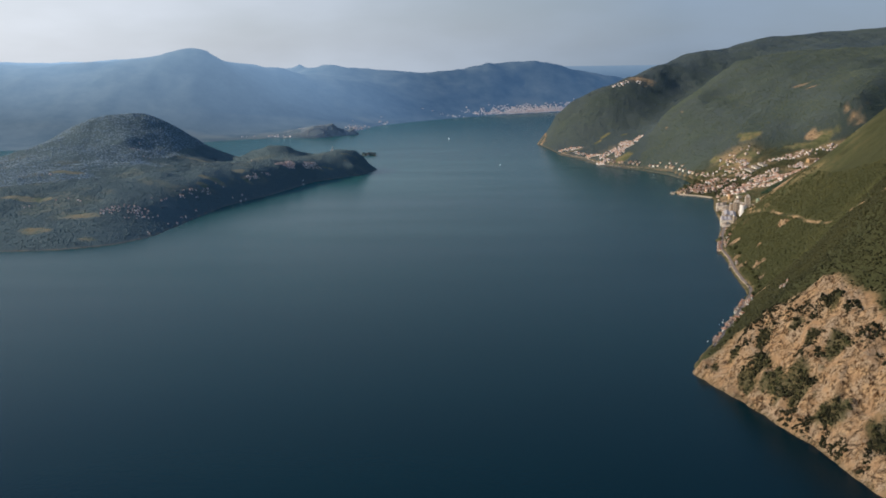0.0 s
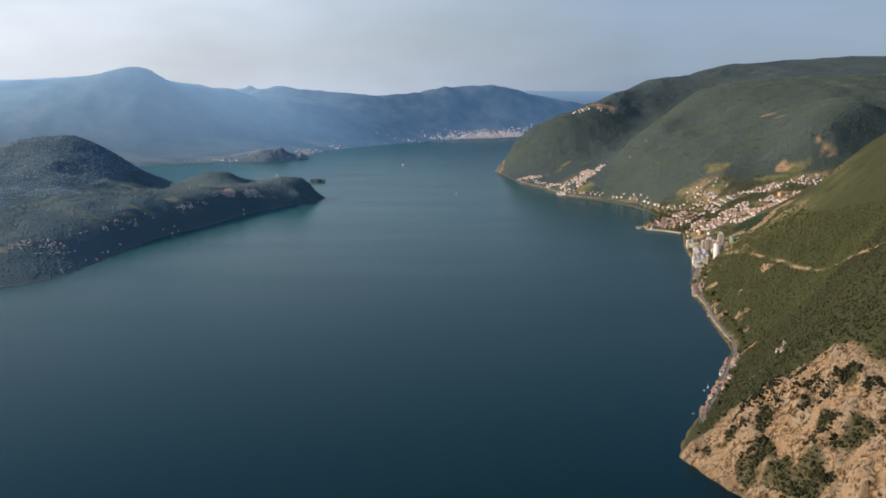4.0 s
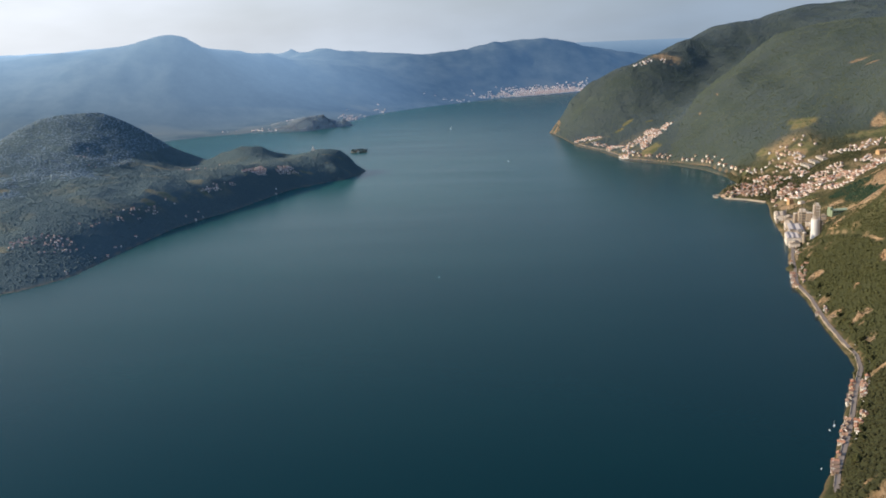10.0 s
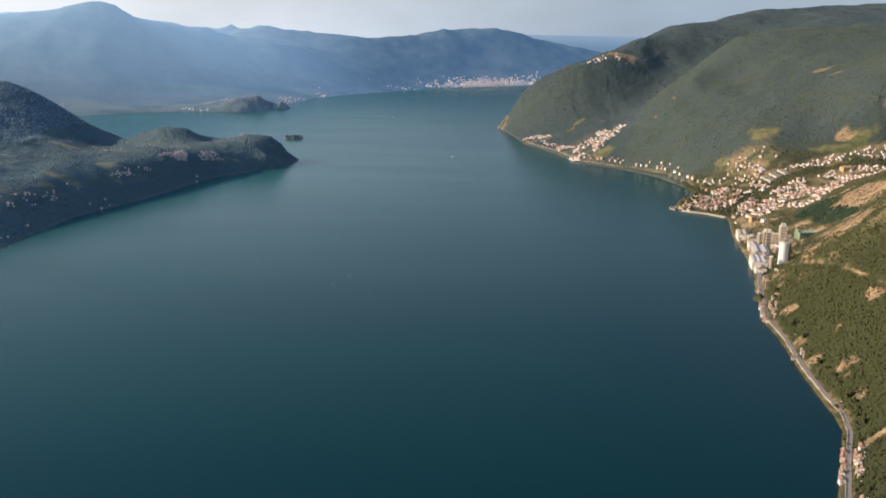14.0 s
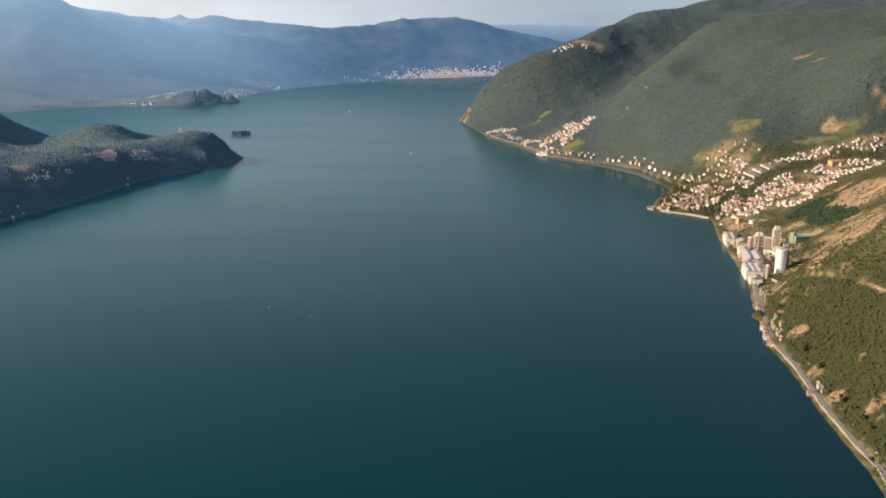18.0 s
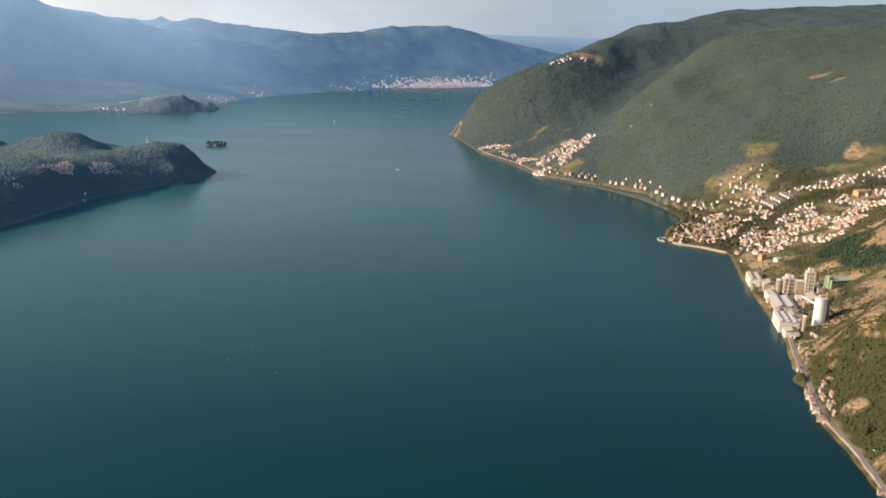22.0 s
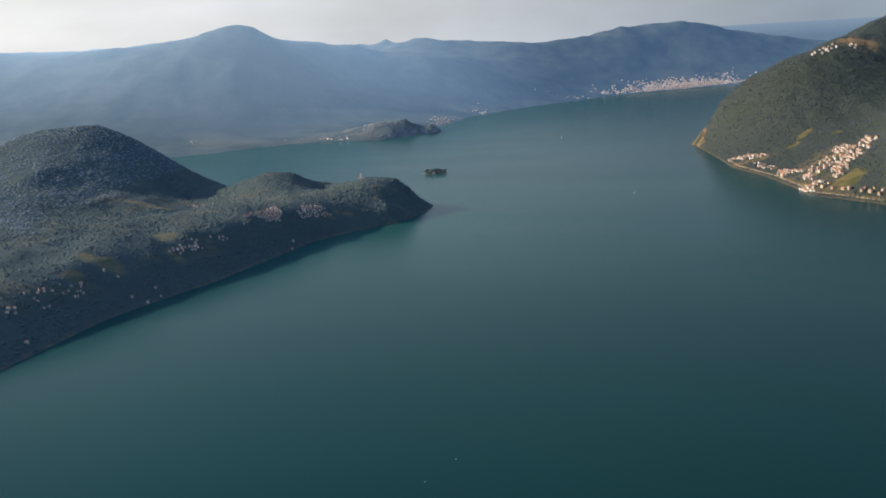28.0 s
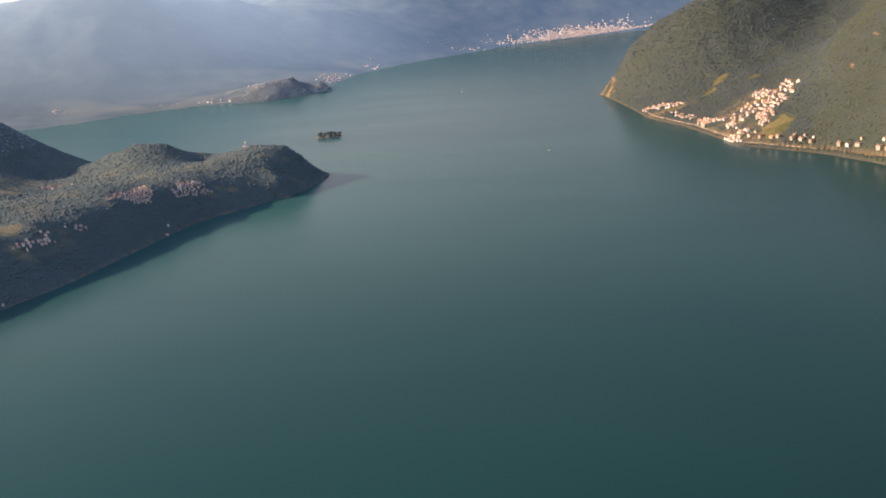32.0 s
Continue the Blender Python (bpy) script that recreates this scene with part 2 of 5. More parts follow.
LOOSE_FAR = [(-437, 2555, 9), (-354, 2560, 29), (-306, 2570, 35), (-256, 2600, 20), (-900, 2620, 90), (-600, 2760, 70), (-400, 2950, 60), (100, 3560, 95), (330, 3680, 110),
             (-1500, 4400, 90), (0, 4500, 50), (1500, 4500, 10), (-2200, 3600, 130), (-1500, 3400, 140), (-2200, 4300, 80), (-900, 3200, 180)]
RANGE_BACK = [(-700, 3330, 160), (-560, 3340, 158), (-540, 3780, 140), (-209, 3790, 118), (29, 3830, 120), (164, 3970, 135), (360, 3970, 155), (560, 4090, 110), (900, 4200, 60), (1400, 4330, 10)]
far_base = landform([*shore_points(FAR_SHORE, -1, 60), *along(FAR_CREST, 70), *along(BACK_CREST, 90), *along(RANGE_BACK, 90), *along(FAR_FOOT, 90), *LOOSE_FAR])


def damp(x, y, cx, cy, rx, ry):
    """1 inside an oval, falling softly to 0 outside."""
    return 1 / (1 + np.exp((np.hypot((x - cx) / rx, (y - cy) / ry) - 1) * 8))


def near_line(x, y, line):
    """The distance to a line of points."""
    best = np.full(np.shape(x), 1e9)
    for (ax, ay), (bx, by) in zip(line[:-1], line[1:]):
        dx, dy = bx - ax, by - ay
        k = np.clip(((x - ax) * dx + (y - ay) * dy) / (dx * dx + dy * dy), 0, 1)
        best = np.minimum(best, np.hypot(x - ax - k * dx, y - ay - k * dy))
    return best


SHORE_ROAD = [(199, 640), (211, 666), (232, 704), (248, 735), (262, 764), (281, 800), (289, 825), (291, 850), (297, 895), (309, 955), (314, 1000), (326, 1035), (342, 1086), (359, 1132)]
NORTH_ROAD = [(420, 1372), (436, 1440), (437, 1535), (434, 1585), (421, 1655), (387, 1721), (324, 1790), (301, 1915), (271, 2000), (265, 2060)]
HILL_ROAD = [(352, 1060), (362, 1030), (366, 1000), (364, 966), (363, 930), (361, 885), (358, 826), (346, 740), (330, 660)]
ROAD_Z, QUAY_Z = 2.4, 1.6


def west_height(x, y):
    x, y = np.asarray(x, float), np.asarray(y, float)
    z = west_base(x, y)
    rough = np.clip(z - 1, 0, 60) / 60
    town = np.maximum.reduce([damp(x, y, 430, 1440, 90, 110), damp(x, y, 410, 1220, 60, 130), damp(x, y, 580, 1440, 150, 90)])
    far = np.clip((y - 1500) / 300, 0, 1)
    z = z + (1 - 0.85 * town) * rough * (7 * (fractal(x, y * 0.8, 150, 4, 3, True) - 0.45) * (0.35 + 0.65 * far) + 3.5 * fractal(x, y, 45, 3, 8))
    for line, level, half in ((SHORE_ROAD, ROAD_Z, 2.2), (NORTH_ROAD, ROAD_Z, 2.0)):
        flat = np.clip(1.6 - near_line(x, y, line) / half, 0, 1)
        z = z * (1 - flat) + level * flat
    bench = np.clip(1.8 - near_line(x, y, HILL_ROAD) / 3.0, 0, 1)
    z = z - 1.5 * bench
    crag = rock_cover(x, y)
    z = z + crag * np.clip(z + 1, 0, 8) / 8 * (6.5 * (fractal(x, y, 24, 4, 21, True) - 0.2) + 3.2 * fractal(x, y, 8, 3, 5, True))
    return z


def rock_cover(x, y):
    """Bare rock: the headland's cliff, small outcrops over the road and the cape."""
    top = np.interp(x, [170, 205, 230, 255, 290, 340], [606, 606, 598, 588, 594, 622])
    brow = np.interp(y, [430, 470, 510, 545, 580, 620], [240, 250, 262, 266, 262, 205])
    cliff = np.clip(0.5 + (top - y) * 0.12, 0, 1) * np.clip(0.5 + (brow + 6 * fractal(x, y, 20, 3, 12) - x) * 0.2, 0, 1) * (y > 300)
    edge = fractal(x, y, 30, 3, 77)
    outcrop = (edge > 0.36) * ((np.hypot(x - 318, y - 905) < 46) | (np.hypot(x - 345, y - 1085) < 45) | (np.hypot(x - 300, y - 830) < 20))
    cape = (np.hypot(x - 246, (y - 2235) * 0.5) < 13) * (fractal(x, y, 9, 3, 5) > 0.1)
    return np.maximum.reduce([cliff, outcrop * 1.0, cape * 0.9])


def island_height(x, y):
    x, y = np.asarray(x, float), np.asarray(y, float)
    z = island_base(x, y) - 0.6
    return z + np.clip(z - 1, 0, 40) / 40 * (6 * (fractal(x, y, 130, 4, 14, True) - 0.5) + 2.5 * fractal(x, y, 40, 3, 6))


def far_height(x, y):
    x, y = np.asarray(x, float), np.asarray(y, float)
    z = far_base(x, y)
    return z + np.clip(z - 12, 0, 120) / 120 * (20 * (fractal(x, y, 420, 5, 31, True) - 0.5) + 8 * fractal(x, y, 90, 3, 2))
#</terrain>

# ---- materials ----
def shader(name, rough=0.8, spec=0.3):
    m = bpy.data.materials.new(name)
    m.use_nodes = True
    b = m.node_tree.nodes["Principled BSDF"]
    b.inputs["Roughness"].default_value, b.inputs["Specular IOR Level"].default_value = rough, spec
    return m, m.node_tree.nodes, m.node_tree.links, b


def noise_node(nodes, links, size, detail=5, rough=0.55, warp=0.0, tall=1.0):
    """Noise whose forms are size metres across, on the place's own coordinates."""
    where = nodes.new("ShaderNodeTexCoord")
    n = nodes.new("ShaderNodeTexNoise")
    n.inputs["Scale"].default_value, n.inputs["Detail"].default_value = 1 / size, detail
    n.inputs["Roughness"].default_value, n.inputs["Distortion"].default_value = rough, warp
    if tall == 1:
        links.new(where.outputs["Object"], n.inputs["Vector"])
    else:
        drawn = nodes.new("ShaderNodeMapping")
        drawn.inputs["Scale"].default_value = (1, 1, 1 / tall)
        links.new(where.outputs["Object"], drawn.inputs["Vector"])
        links.new(drawn.outputs["Vector"], n.inputs["Vector"])
    return n.outputs["Fac"]


def ramp(nodes, links, fac, stops):
    r = nodes.new("ShaderNodeValToRGB")
    e = r.color_ramp.elements
    while len(e) < len(stops):
        e.new(0.5)
    for k, (at, c) in zip(e, stops):
        k.position, k.color = at, (*c, 1)
    links.new(fac, r.inputs["Fac"])
    return r.outputs["Color"]


def mix(nodes, links, fac, a, b, blend="MIX"):
    m = nodes.new("ShaderNodeMix")
    m.data_type, m.blend_type = "RGBA", blend
    for k, v in ((0, fac), (6, a), (7, b)):
        if hasattr(v, "links"):
            links.new(v, m.inputs[k])
        elif isinstance(v, tuple):
            m.inputs[k].default_value = (*v, 1)
        else:
            m.inputs[k].default_value = v
    return m.outputs[2]


def bump(nodes, links, bsdf, fac, strength, depth):
    n = nodes.new("ShaderNodeBump")
    n.inputs["Strength"].default_value, n.inputs["Distance"].default_value = strength, depth
    links.new(fac, n.inputs["Height"])
    links.new(n.outputs["Normal"], bsdf.inputs["Normal"])


def plain(name, a, b, size=2.0, rough=0.8, spec=0.3, relief=0.0, metal=0.0):
    """Two close colours mixed by coarse and fine grain."""
    m, nodes, links, bsdf = shader(name, rough, spec)
    big, fine = noise_node(nodes, links, size), noise_node(nodes, links, size / 9, 6)
    c = mix(nodes, links, big, a, b)
    c = mix(nodes, links, 0.35, c, ramp(nodes, links, fine, [(0.3, a), (0.7, b)]))
    links.new(c, bsdf.inputs["Base Color"])
    bsdf.inputs["Metallic"].default_value = metal
    if relief:
        bump(nodes, links, bsdf, fine, 0.5, relief)
    return m


def by_object(name, colours, rough=0.85, grain=0.6):
    """One of several colours a thing, with stains."""
    m, nodes, links, bsdf = shader(name, rough, 0.2)
    info = nodes.new("ShaderNodeObjectInfo")
    r = nodes.new("ShaderNodeValToRGB")
    r.color_ramp.interpolation = "CONSTANT"
    e = r.color_ramp.elements
    while len(e) < len(colours):
        e.new(0.5)
    for n, (k, c) in enumerate(zip(e, colours)):
        k.position, k.color = n / len(colours), (*c, 1)
    links.new(info.outputs["Random"], r.inputs["Fac"])
    stain = ramp(nodes, links, noise_node(nodes, links, grain, 6), [(0.3, (0.68, 0.66, 0.62)), (0.65, (1.0, 1.0, 1.0))])
    links.new(mix(nodes, links, 1.0, r.outputs["Color"], stain, "MULTIPLY"), bsdf.inputs["Base Color"])
    return m


def terrain_material(name, wood_a, wood_b, meadow_a, meadow_b, high_a=None, high_b=None, rock=((0.395, 0.272, 0.148), (0.130, 0.090, 0.050)), earth=((0.46, 0.325, 0.185), (0.29, 0.19, 0.10))):
    """Woodland floor, meadow, rock and bare earth, as the land-cover attribute says."""
    m, nodes, links, bsdf = shader(name, 0.95, 0.1)
    at = nodes.new("ShaderNodeAttribute")
    at.attribute_name = "cover"
    sep = nodes.new("ShaderNodeSeparateColor")
    links.new(at.outputs["Color"], sep.inputs["Color"])
    big, mid, fine = noise_node(nodes, links, 60), noise_node(nodes, links, 9, 6, 0.65), noise_node(nodes, links, 2.2, 6, 0.7)
    c = mix(nodes, links, big, wood_a, wood_b)
    c = mix(nodes, links, 0.5, c, ramp(nodes, links, mid, [(0.35, wood_a), (0.7, wood_b)]))
    # mountain forest floor, greyed and blued with haze in the colour
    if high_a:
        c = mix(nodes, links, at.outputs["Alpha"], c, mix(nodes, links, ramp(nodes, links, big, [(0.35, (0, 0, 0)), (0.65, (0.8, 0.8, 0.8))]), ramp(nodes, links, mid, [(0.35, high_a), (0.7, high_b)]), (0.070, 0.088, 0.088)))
    g = ramp(nodes, links, mid, [(0.32, meadow_a), (0.55, meadow_b), (0.75, meadow_a)])
    plot = ramp(nodes, links, noise_node(nodes, links, 26, 5, 0.6, 0.8), [(0.40, (0.62, 0.74, 0.66)), (0.52, (1.0, 1.0, 1.0)), (0.66, (1.12, 0.98, 0.80))])
    g = mix(nodes, links, 1.0, g, plot, "MULTIPLY")
    s = ramp(nodes, links, fine, [(0.43, rock[1]), (0.53, rock[0]), (0.72, tuple(min(1, 1.2 * v) for v in rock[0]))])
    s = mix(nodes, links, ramp(nodes, links, mid, [(0.42, (0, 0, 0)), (0.6, (1, 1, 1))]), s, (0.33, 0.255, 0.170))
    cleft = ramp(nodes, links, noise_node(nodes, links, 8, 7, 0.72, 2.2), [(0.38, (0.16, 0.125, 0.085)), (0.49, (1.0, 1.0, 1.0))])
    s = mix(nodes, links, 1.0, s, cleft, "MULTIPLY")
    crack = ramp(nodes, links, noise_node(nodes, links, 2.4, 5, 0.65, 1.2, 3.5), [(0.40, (0.26, 0.2, 0.14)), (0.48, (1.0, 1.0, 1.0))])
    s = mix(nodes, links, 1.0, s, crack, "MULTIPLY")
    rust = ramp(nodes, links, noise_node(nodes, links, 16, 5, 0.6, 1.5), [(0.5, (0, 0, 0)), (0.68, (1, 1, 1))])
    s = mix(nodes, links, rust, s, (0.33, 0.215, 0.115))
    e = ramp(nodes, links, mid, [(0.3, earth[1]), (0.6, earth[0])])
    weeds = ramp(nodes, links, noise_node(nodes, links, 4, 6, 0.7, 1.0), [(0.5, (0, 0, 0)), (0.64, (0.5, 0.5, 0.5))])
    e = mix(nodes, links, weeds, e, meadow_a)
    e = mix(nodes, links, 0.6, e, mix(nodes, links, 1.0, e, cleft, "MULTIPLY"))
    c = mix(nodes, links, sep.outputs["Green"], c, g)
    c = mix(nodes, links, sep.outputs["Blue"], c, e)
    c = mix(nodes, links, sep.outputs["Red"], c, s)
    links.new(c, bsdf.inputs["Base Color"])
    bump(nodes, links, bsdf, fine, 0.9, 1.3)
    return m


def foliage(name, colours, rough=0.75, sheen=0.0, grain=1.0):
    m, nodes, links, bsdf = shader(name, rough, 0.15)
    geo = nodes.new("ShaderNodeNewGeometry")
    c = ramp(nodes, links, geo.outputs["Random Per Island"], [(k / (len(colours) - 1), v) for k, v in enumerate(colours)])
    c = mix(nodes, links, 0.55, c, ramp(nodes, links, noise_node(nodes, links, 70, 4), [(0.35, colours[0]), (0.65, colours[-1])]))
    fine = noise_node(nodes, links, 0.7, 4)
    c = mix(nodes, links, 1.0, c, ramp(nodes, links, fine, [(0.3, (1 - 0.38 * grain,) * 3), (0.7, (1 + 0.22 * grain,) * 3)]), "MULTIPLY")
    links.new(c, bsdf.inputs["Base Color"])
    bump(nodes, links, bsdf, fine, 0.8 * grain, 0.5)
    # the bluish sheen stands in for haze over the distant woods
    bsdf.inputs["Sheen Weight"].default_value, bsdf.inputs["Sheen Roughness"].default_value = sheen, 0.6
    bsdf.inputs["Sheen Tint"].default_value = (0.62, 0.78, 1.0, 1)
    return m


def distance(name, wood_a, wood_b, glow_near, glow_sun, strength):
    """Far backdrop land; the bright air in front of it is painted on as emission."""
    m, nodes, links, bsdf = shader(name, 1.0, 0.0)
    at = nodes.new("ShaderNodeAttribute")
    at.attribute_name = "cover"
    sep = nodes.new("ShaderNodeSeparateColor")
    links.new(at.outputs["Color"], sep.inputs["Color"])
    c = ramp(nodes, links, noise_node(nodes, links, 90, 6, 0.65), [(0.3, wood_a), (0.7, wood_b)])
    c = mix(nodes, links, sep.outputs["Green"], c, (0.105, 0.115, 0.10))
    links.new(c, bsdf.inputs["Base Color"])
    # painted haze: the glow grows with distance and towards the sun's side
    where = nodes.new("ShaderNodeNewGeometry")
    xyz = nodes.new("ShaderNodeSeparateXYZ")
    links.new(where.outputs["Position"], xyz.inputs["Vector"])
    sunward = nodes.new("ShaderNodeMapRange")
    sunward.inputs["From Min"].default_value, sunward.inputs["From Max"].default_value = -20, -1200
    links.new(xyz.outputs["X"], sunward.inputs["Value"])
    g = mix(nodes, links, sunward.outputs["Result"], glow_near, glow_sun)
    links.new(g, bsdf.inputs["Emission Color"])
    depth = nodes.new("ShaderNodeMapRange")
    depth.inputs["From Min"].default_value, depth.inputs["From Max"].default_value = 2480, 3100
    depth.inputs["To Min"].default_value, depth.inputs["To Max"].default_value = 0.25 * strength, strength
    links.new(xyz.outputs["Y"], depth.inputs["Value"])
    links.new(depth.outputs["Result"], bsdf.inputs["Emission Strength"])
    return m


WEST_LAND = terrain_material("wooded_slope", (0.038, 0.044, 0.018), (0.066, 0.068, 0.029), (0.118, 0.124, 0.055), (0.205, 0.178, 0.086), (0.054, 0.074, 0.064), (0.080, 0.098, 0.076))
# island land is pale and bluish: haze painted into its base colours
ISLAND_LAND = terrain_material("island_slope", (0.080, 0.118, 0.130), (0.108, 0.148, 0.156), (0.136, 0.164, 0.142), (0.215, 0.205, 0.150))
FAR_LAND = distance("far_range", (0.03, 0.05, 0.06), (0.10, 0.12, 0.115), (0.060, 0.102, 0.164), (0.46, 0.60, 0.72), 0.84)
WOOD_NEAR = foliage("oak_scrub", [(0.046, 0.052, 0.018), (0.063, 0.068, 0.023), (0.090, 0.090, 0.031)])
WOOD_WEST = foliage("mountain_wood", [(0.056, 0.074, 0.048), (0.077, 0.096, 0.055), (0.108, 0.124, 0.064)], 0.9, 0.1, 0.8)
# bluer copy of the mountain wood, haze painted in
WOOD_BACK = foliage("hazed_flank_wood", [(0.040, 0.060, 0.078), (0.054, 0.077, 0.092), (0.074, 0.098, 0.106)], 0.9, 0.1, 0.7)
WOOD_VALLEY = foliage("valley_wood", [(0.058, 0.064, 0.033), (0.088, 0.088, 0.043), (0.135, 0.120, 0.056)], 0.9)
# darker copy of the near scrub, shade put into the colour
WOOD_DARK = foliage("scrub_in_shade", [(0.030, 0.033, 0.012), (0.041, 0.044, 0.016), (0.060, 0.059, 0.021)])
CONIFER = foliage("conifer", [(0.026, 0.050, 0.030), (0.036, 0.062, 0.036), (0.050, 0.078, 0.042)], 0.9)
CLIFF_SHRUB = foliage("cliff_shrub", [(0.016, 0.018, 0.008), (0.022, 0.023, 0.010), (0.036, 0.033, 0.015)], 0.9)
# paler, bluer copy of the island wood, with haze in the colour
WOOD_HILL = foliage("hazed_hill_wood", [(0.158, 0.216, 0.270), (0.196, 0.260, 0.308), (0.238, 0.296, 0.326)], 0.9, 0.12, 0.3)
# far trees are lightened and blued, haze painted into the crowns
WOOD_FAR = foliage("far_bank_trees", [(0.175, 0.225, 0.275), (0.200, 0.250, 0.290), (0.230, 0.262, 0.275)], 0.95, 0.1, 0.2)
# the blue in these crowns is painted haze
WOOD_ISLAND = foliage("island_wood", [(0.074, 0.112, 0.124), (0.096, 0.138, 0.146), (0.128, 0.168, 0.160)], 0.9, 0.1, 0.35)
WALLS = by_object("house_render", [(0.80, 0.76, 0.68), (0.74, 0.63, 0.47), (0.82, 0.80, 0.76), (0.56, 0.42, 0.30), (0.80, 0.70, 0.60), (0.62, 0.54, 0.46), (0.84, 0.82, 0.79), (0.50, 0.40, 0.32)])
TILES = by_object("clay_tiles", [(0.44, 0.22, 0.135), (0.52, 0.29, 0.19), (0.34, 0.20, 0.14), (0.47, 0.30, 0.21), (0.32, 0.23, 0.18)], 0.9)
GLASS = plain("dark_window", (0.03, 0.035, 0.04), (0.05, 0.05, 0.05), 0.5, 0.15, 0.5)
CONCRETE = plain("dusty_concrete", (0.52, 0.44, 0.34), (0.34, 0.28, 0.21), 3.0, 0.9, 0.2, 0.05)
PALE = plain("pale_cladding", (0.82, 0.76, 0.66), (0.66, 0.58, 0.48), 3.0, 0.8, 0.2)
ASPHALT = plain("worn_asphalt", (0.25, 0.215, 0.185), (0.31, 0.265, 0.225), 4.0, 0.9, 0.2)
MASONRY = plain("shore_masonry", (0.56, 0.48, 0.38), (0.42, 0.35, 0.26), 1.5, 0.9, 0.2, 0.1)
WHITE = plain("white_paint", (0.80, 0.79, 0.76), (0.72, 0.71, 0.68), 2.0, 0.4, 0.4)
BARK = plain("bark", (0.10, 0.07, 0.045), (0.16, 0.12, 0.08), 0.4, 0.9, 0.1, 0.03)

m, nodes, links, bsdf = shader("lake_water", 0.25, 0.14)
bsdf.inputs["Specular Tint"].default_value = (0.7, 0.95, 1.0, 1)
bsdf.inputs["IOR"].default_value = 1.33
spot = nodes.new("ShaderNodeTexCoord")


def wind_field(scale, along_x, along_y, detail):
    """Broad drawn-out patches on the lake."""
    spread = nodes.new("ShaderNodeMapping")
    spread.inputs["Scale"].default_value = (along_x, along_y, 1)
    field = nodes.new("ShaderNodeTexNoise")
    field.inputs["Scale"].default_value, field.inputs["Detail"].default_value = scale, detail
    links.new(spot.outputs["Object"], spread.inputs["Vector"])
    links.new(spread.outputs["Vector"], field.inputs["Vector"])
    return field.outputs["Fac"]


# teal water with broad drifts of tone
drift = wind_field(0.0032, 0.6, 1.3, 5)
teal = ramp(nodes, links, drift, [(0.3, (0.0100, 0.034, 0.038)), (0.7, (0.0130, 0.042, 0.043))])
# dark below the headland; haze with distance and sheen leftwards painted into the colour
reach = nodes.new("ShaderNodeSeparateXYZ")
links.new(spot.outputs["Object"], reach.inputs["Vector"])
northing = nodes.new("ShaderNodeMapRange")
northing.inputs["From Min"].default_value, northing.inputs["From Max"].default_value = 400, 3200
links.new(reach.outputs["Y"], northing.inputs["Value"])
haze_tint = ramp(nodes, links, northing.outputs["Result"], [(0.0, (0.01, 0.13, 0.19)), (0.2, (0.12, 0.34, 0.35)), (0.36, (0.56, 0.66, 0.64)), (0.46, (0.76, 0.84, 0.82)), (0.7, (0.92, 0.90, 0.92)), (1.0, (1.0, 1.0, 1.0))])
# sheen of the sunny side, put in as a brighter base colour
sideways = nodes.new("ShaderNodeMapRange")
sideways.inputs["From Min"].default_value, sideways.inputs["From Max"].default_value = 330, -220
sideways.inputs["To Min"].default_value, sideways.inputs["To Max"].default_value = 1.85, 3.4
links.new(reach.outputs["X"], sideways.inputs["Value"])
hazed_teal = nodes.new("ShaderNodeVectorMath")
hazed_teal.operation = "SCALE"
links.new(mix(nodes, links, 1.0, teal, haze_tint, "MULTIPLY"), hazed_teal.inputs[0])
links.new(sideways.outputs["Result"], hazed_teal.inputs["Scale"])
links.new(hazed_teal.outputs["Vector"], bsdf.inputs["Base Color"])
# gusts roughen the surface in streaks
calm = nodes.new("ShaderNodeMapRange")
calm.inputs["From Min"].default_value, calm.inputs["From Max"].default_value = 0.3, 0.7
calm.inputs["To Min"].default_value, calm.inputs["To Max"].default_value = 0.205, 0.245
links.new(wind_field(0.008, 0.35, 1.8, 6), calm.inputs["Value"])
links.new(calm.outputs["Result"], bsdf.inputs["Roughness"])
ripple = noise_node(nodes, links, 3.0, 4, 0.6, 0.6)
bump(nodes, links, bsdf, ripple, 0.2, 0.2)
WATER = m


# ---- mesh helpers ----
def raw_mesh(name, verts, faces, material, smooth=False):
    """A mesh from numpy vertices and same-sized faces."""
    me = bpy.data.meshes.new(name)
    verts, faces = np.asarray(verts, np.float32), np.asarray(faces, np.int32)
    k = faces.shape[1]
    me.vertices.add(len(verts))
    me.vertices.foreach_set("co", verts.ravel())
    me.loops.add(faces.size)
    me.loops.foreach_set("vertex_index", faces.ravel())
    me.polygons.add(len(faces))
    me.polygons.foreach_set("loop_start", np.arange(0, faces.size, k, dtype=np.int32))
    if smooth:
        me.polygons.foreach_set("use_smooth", np.ones(len(faces), bool))
    me.update(calc_edges=True)
    me.materials.append(material)
    return me


def part(name, bm, material, parent, label=""):
    """Links a bmesh as one mesh object under a thing or a part."""
    me = bpy.data.meshes.new(name)
    bm.to_mesh(me)
    bm.free()
    me.materials.append(material)
    ob = new(name, me)
    ob.parent = parent
    return tagged(ob, label)


def box(bm, x0, y0, z0, x1, y1, z1):
    r = bmesh.ops.create_cube(bm, size=1, matrix=Matrix.LocRotScale(((x0 + x1) / 2, (y0 + y1) / 2, (z0 + z1) / 2), None, (x1 - x0, y1 - y0, z1 - z0)))
    return r["verts"]


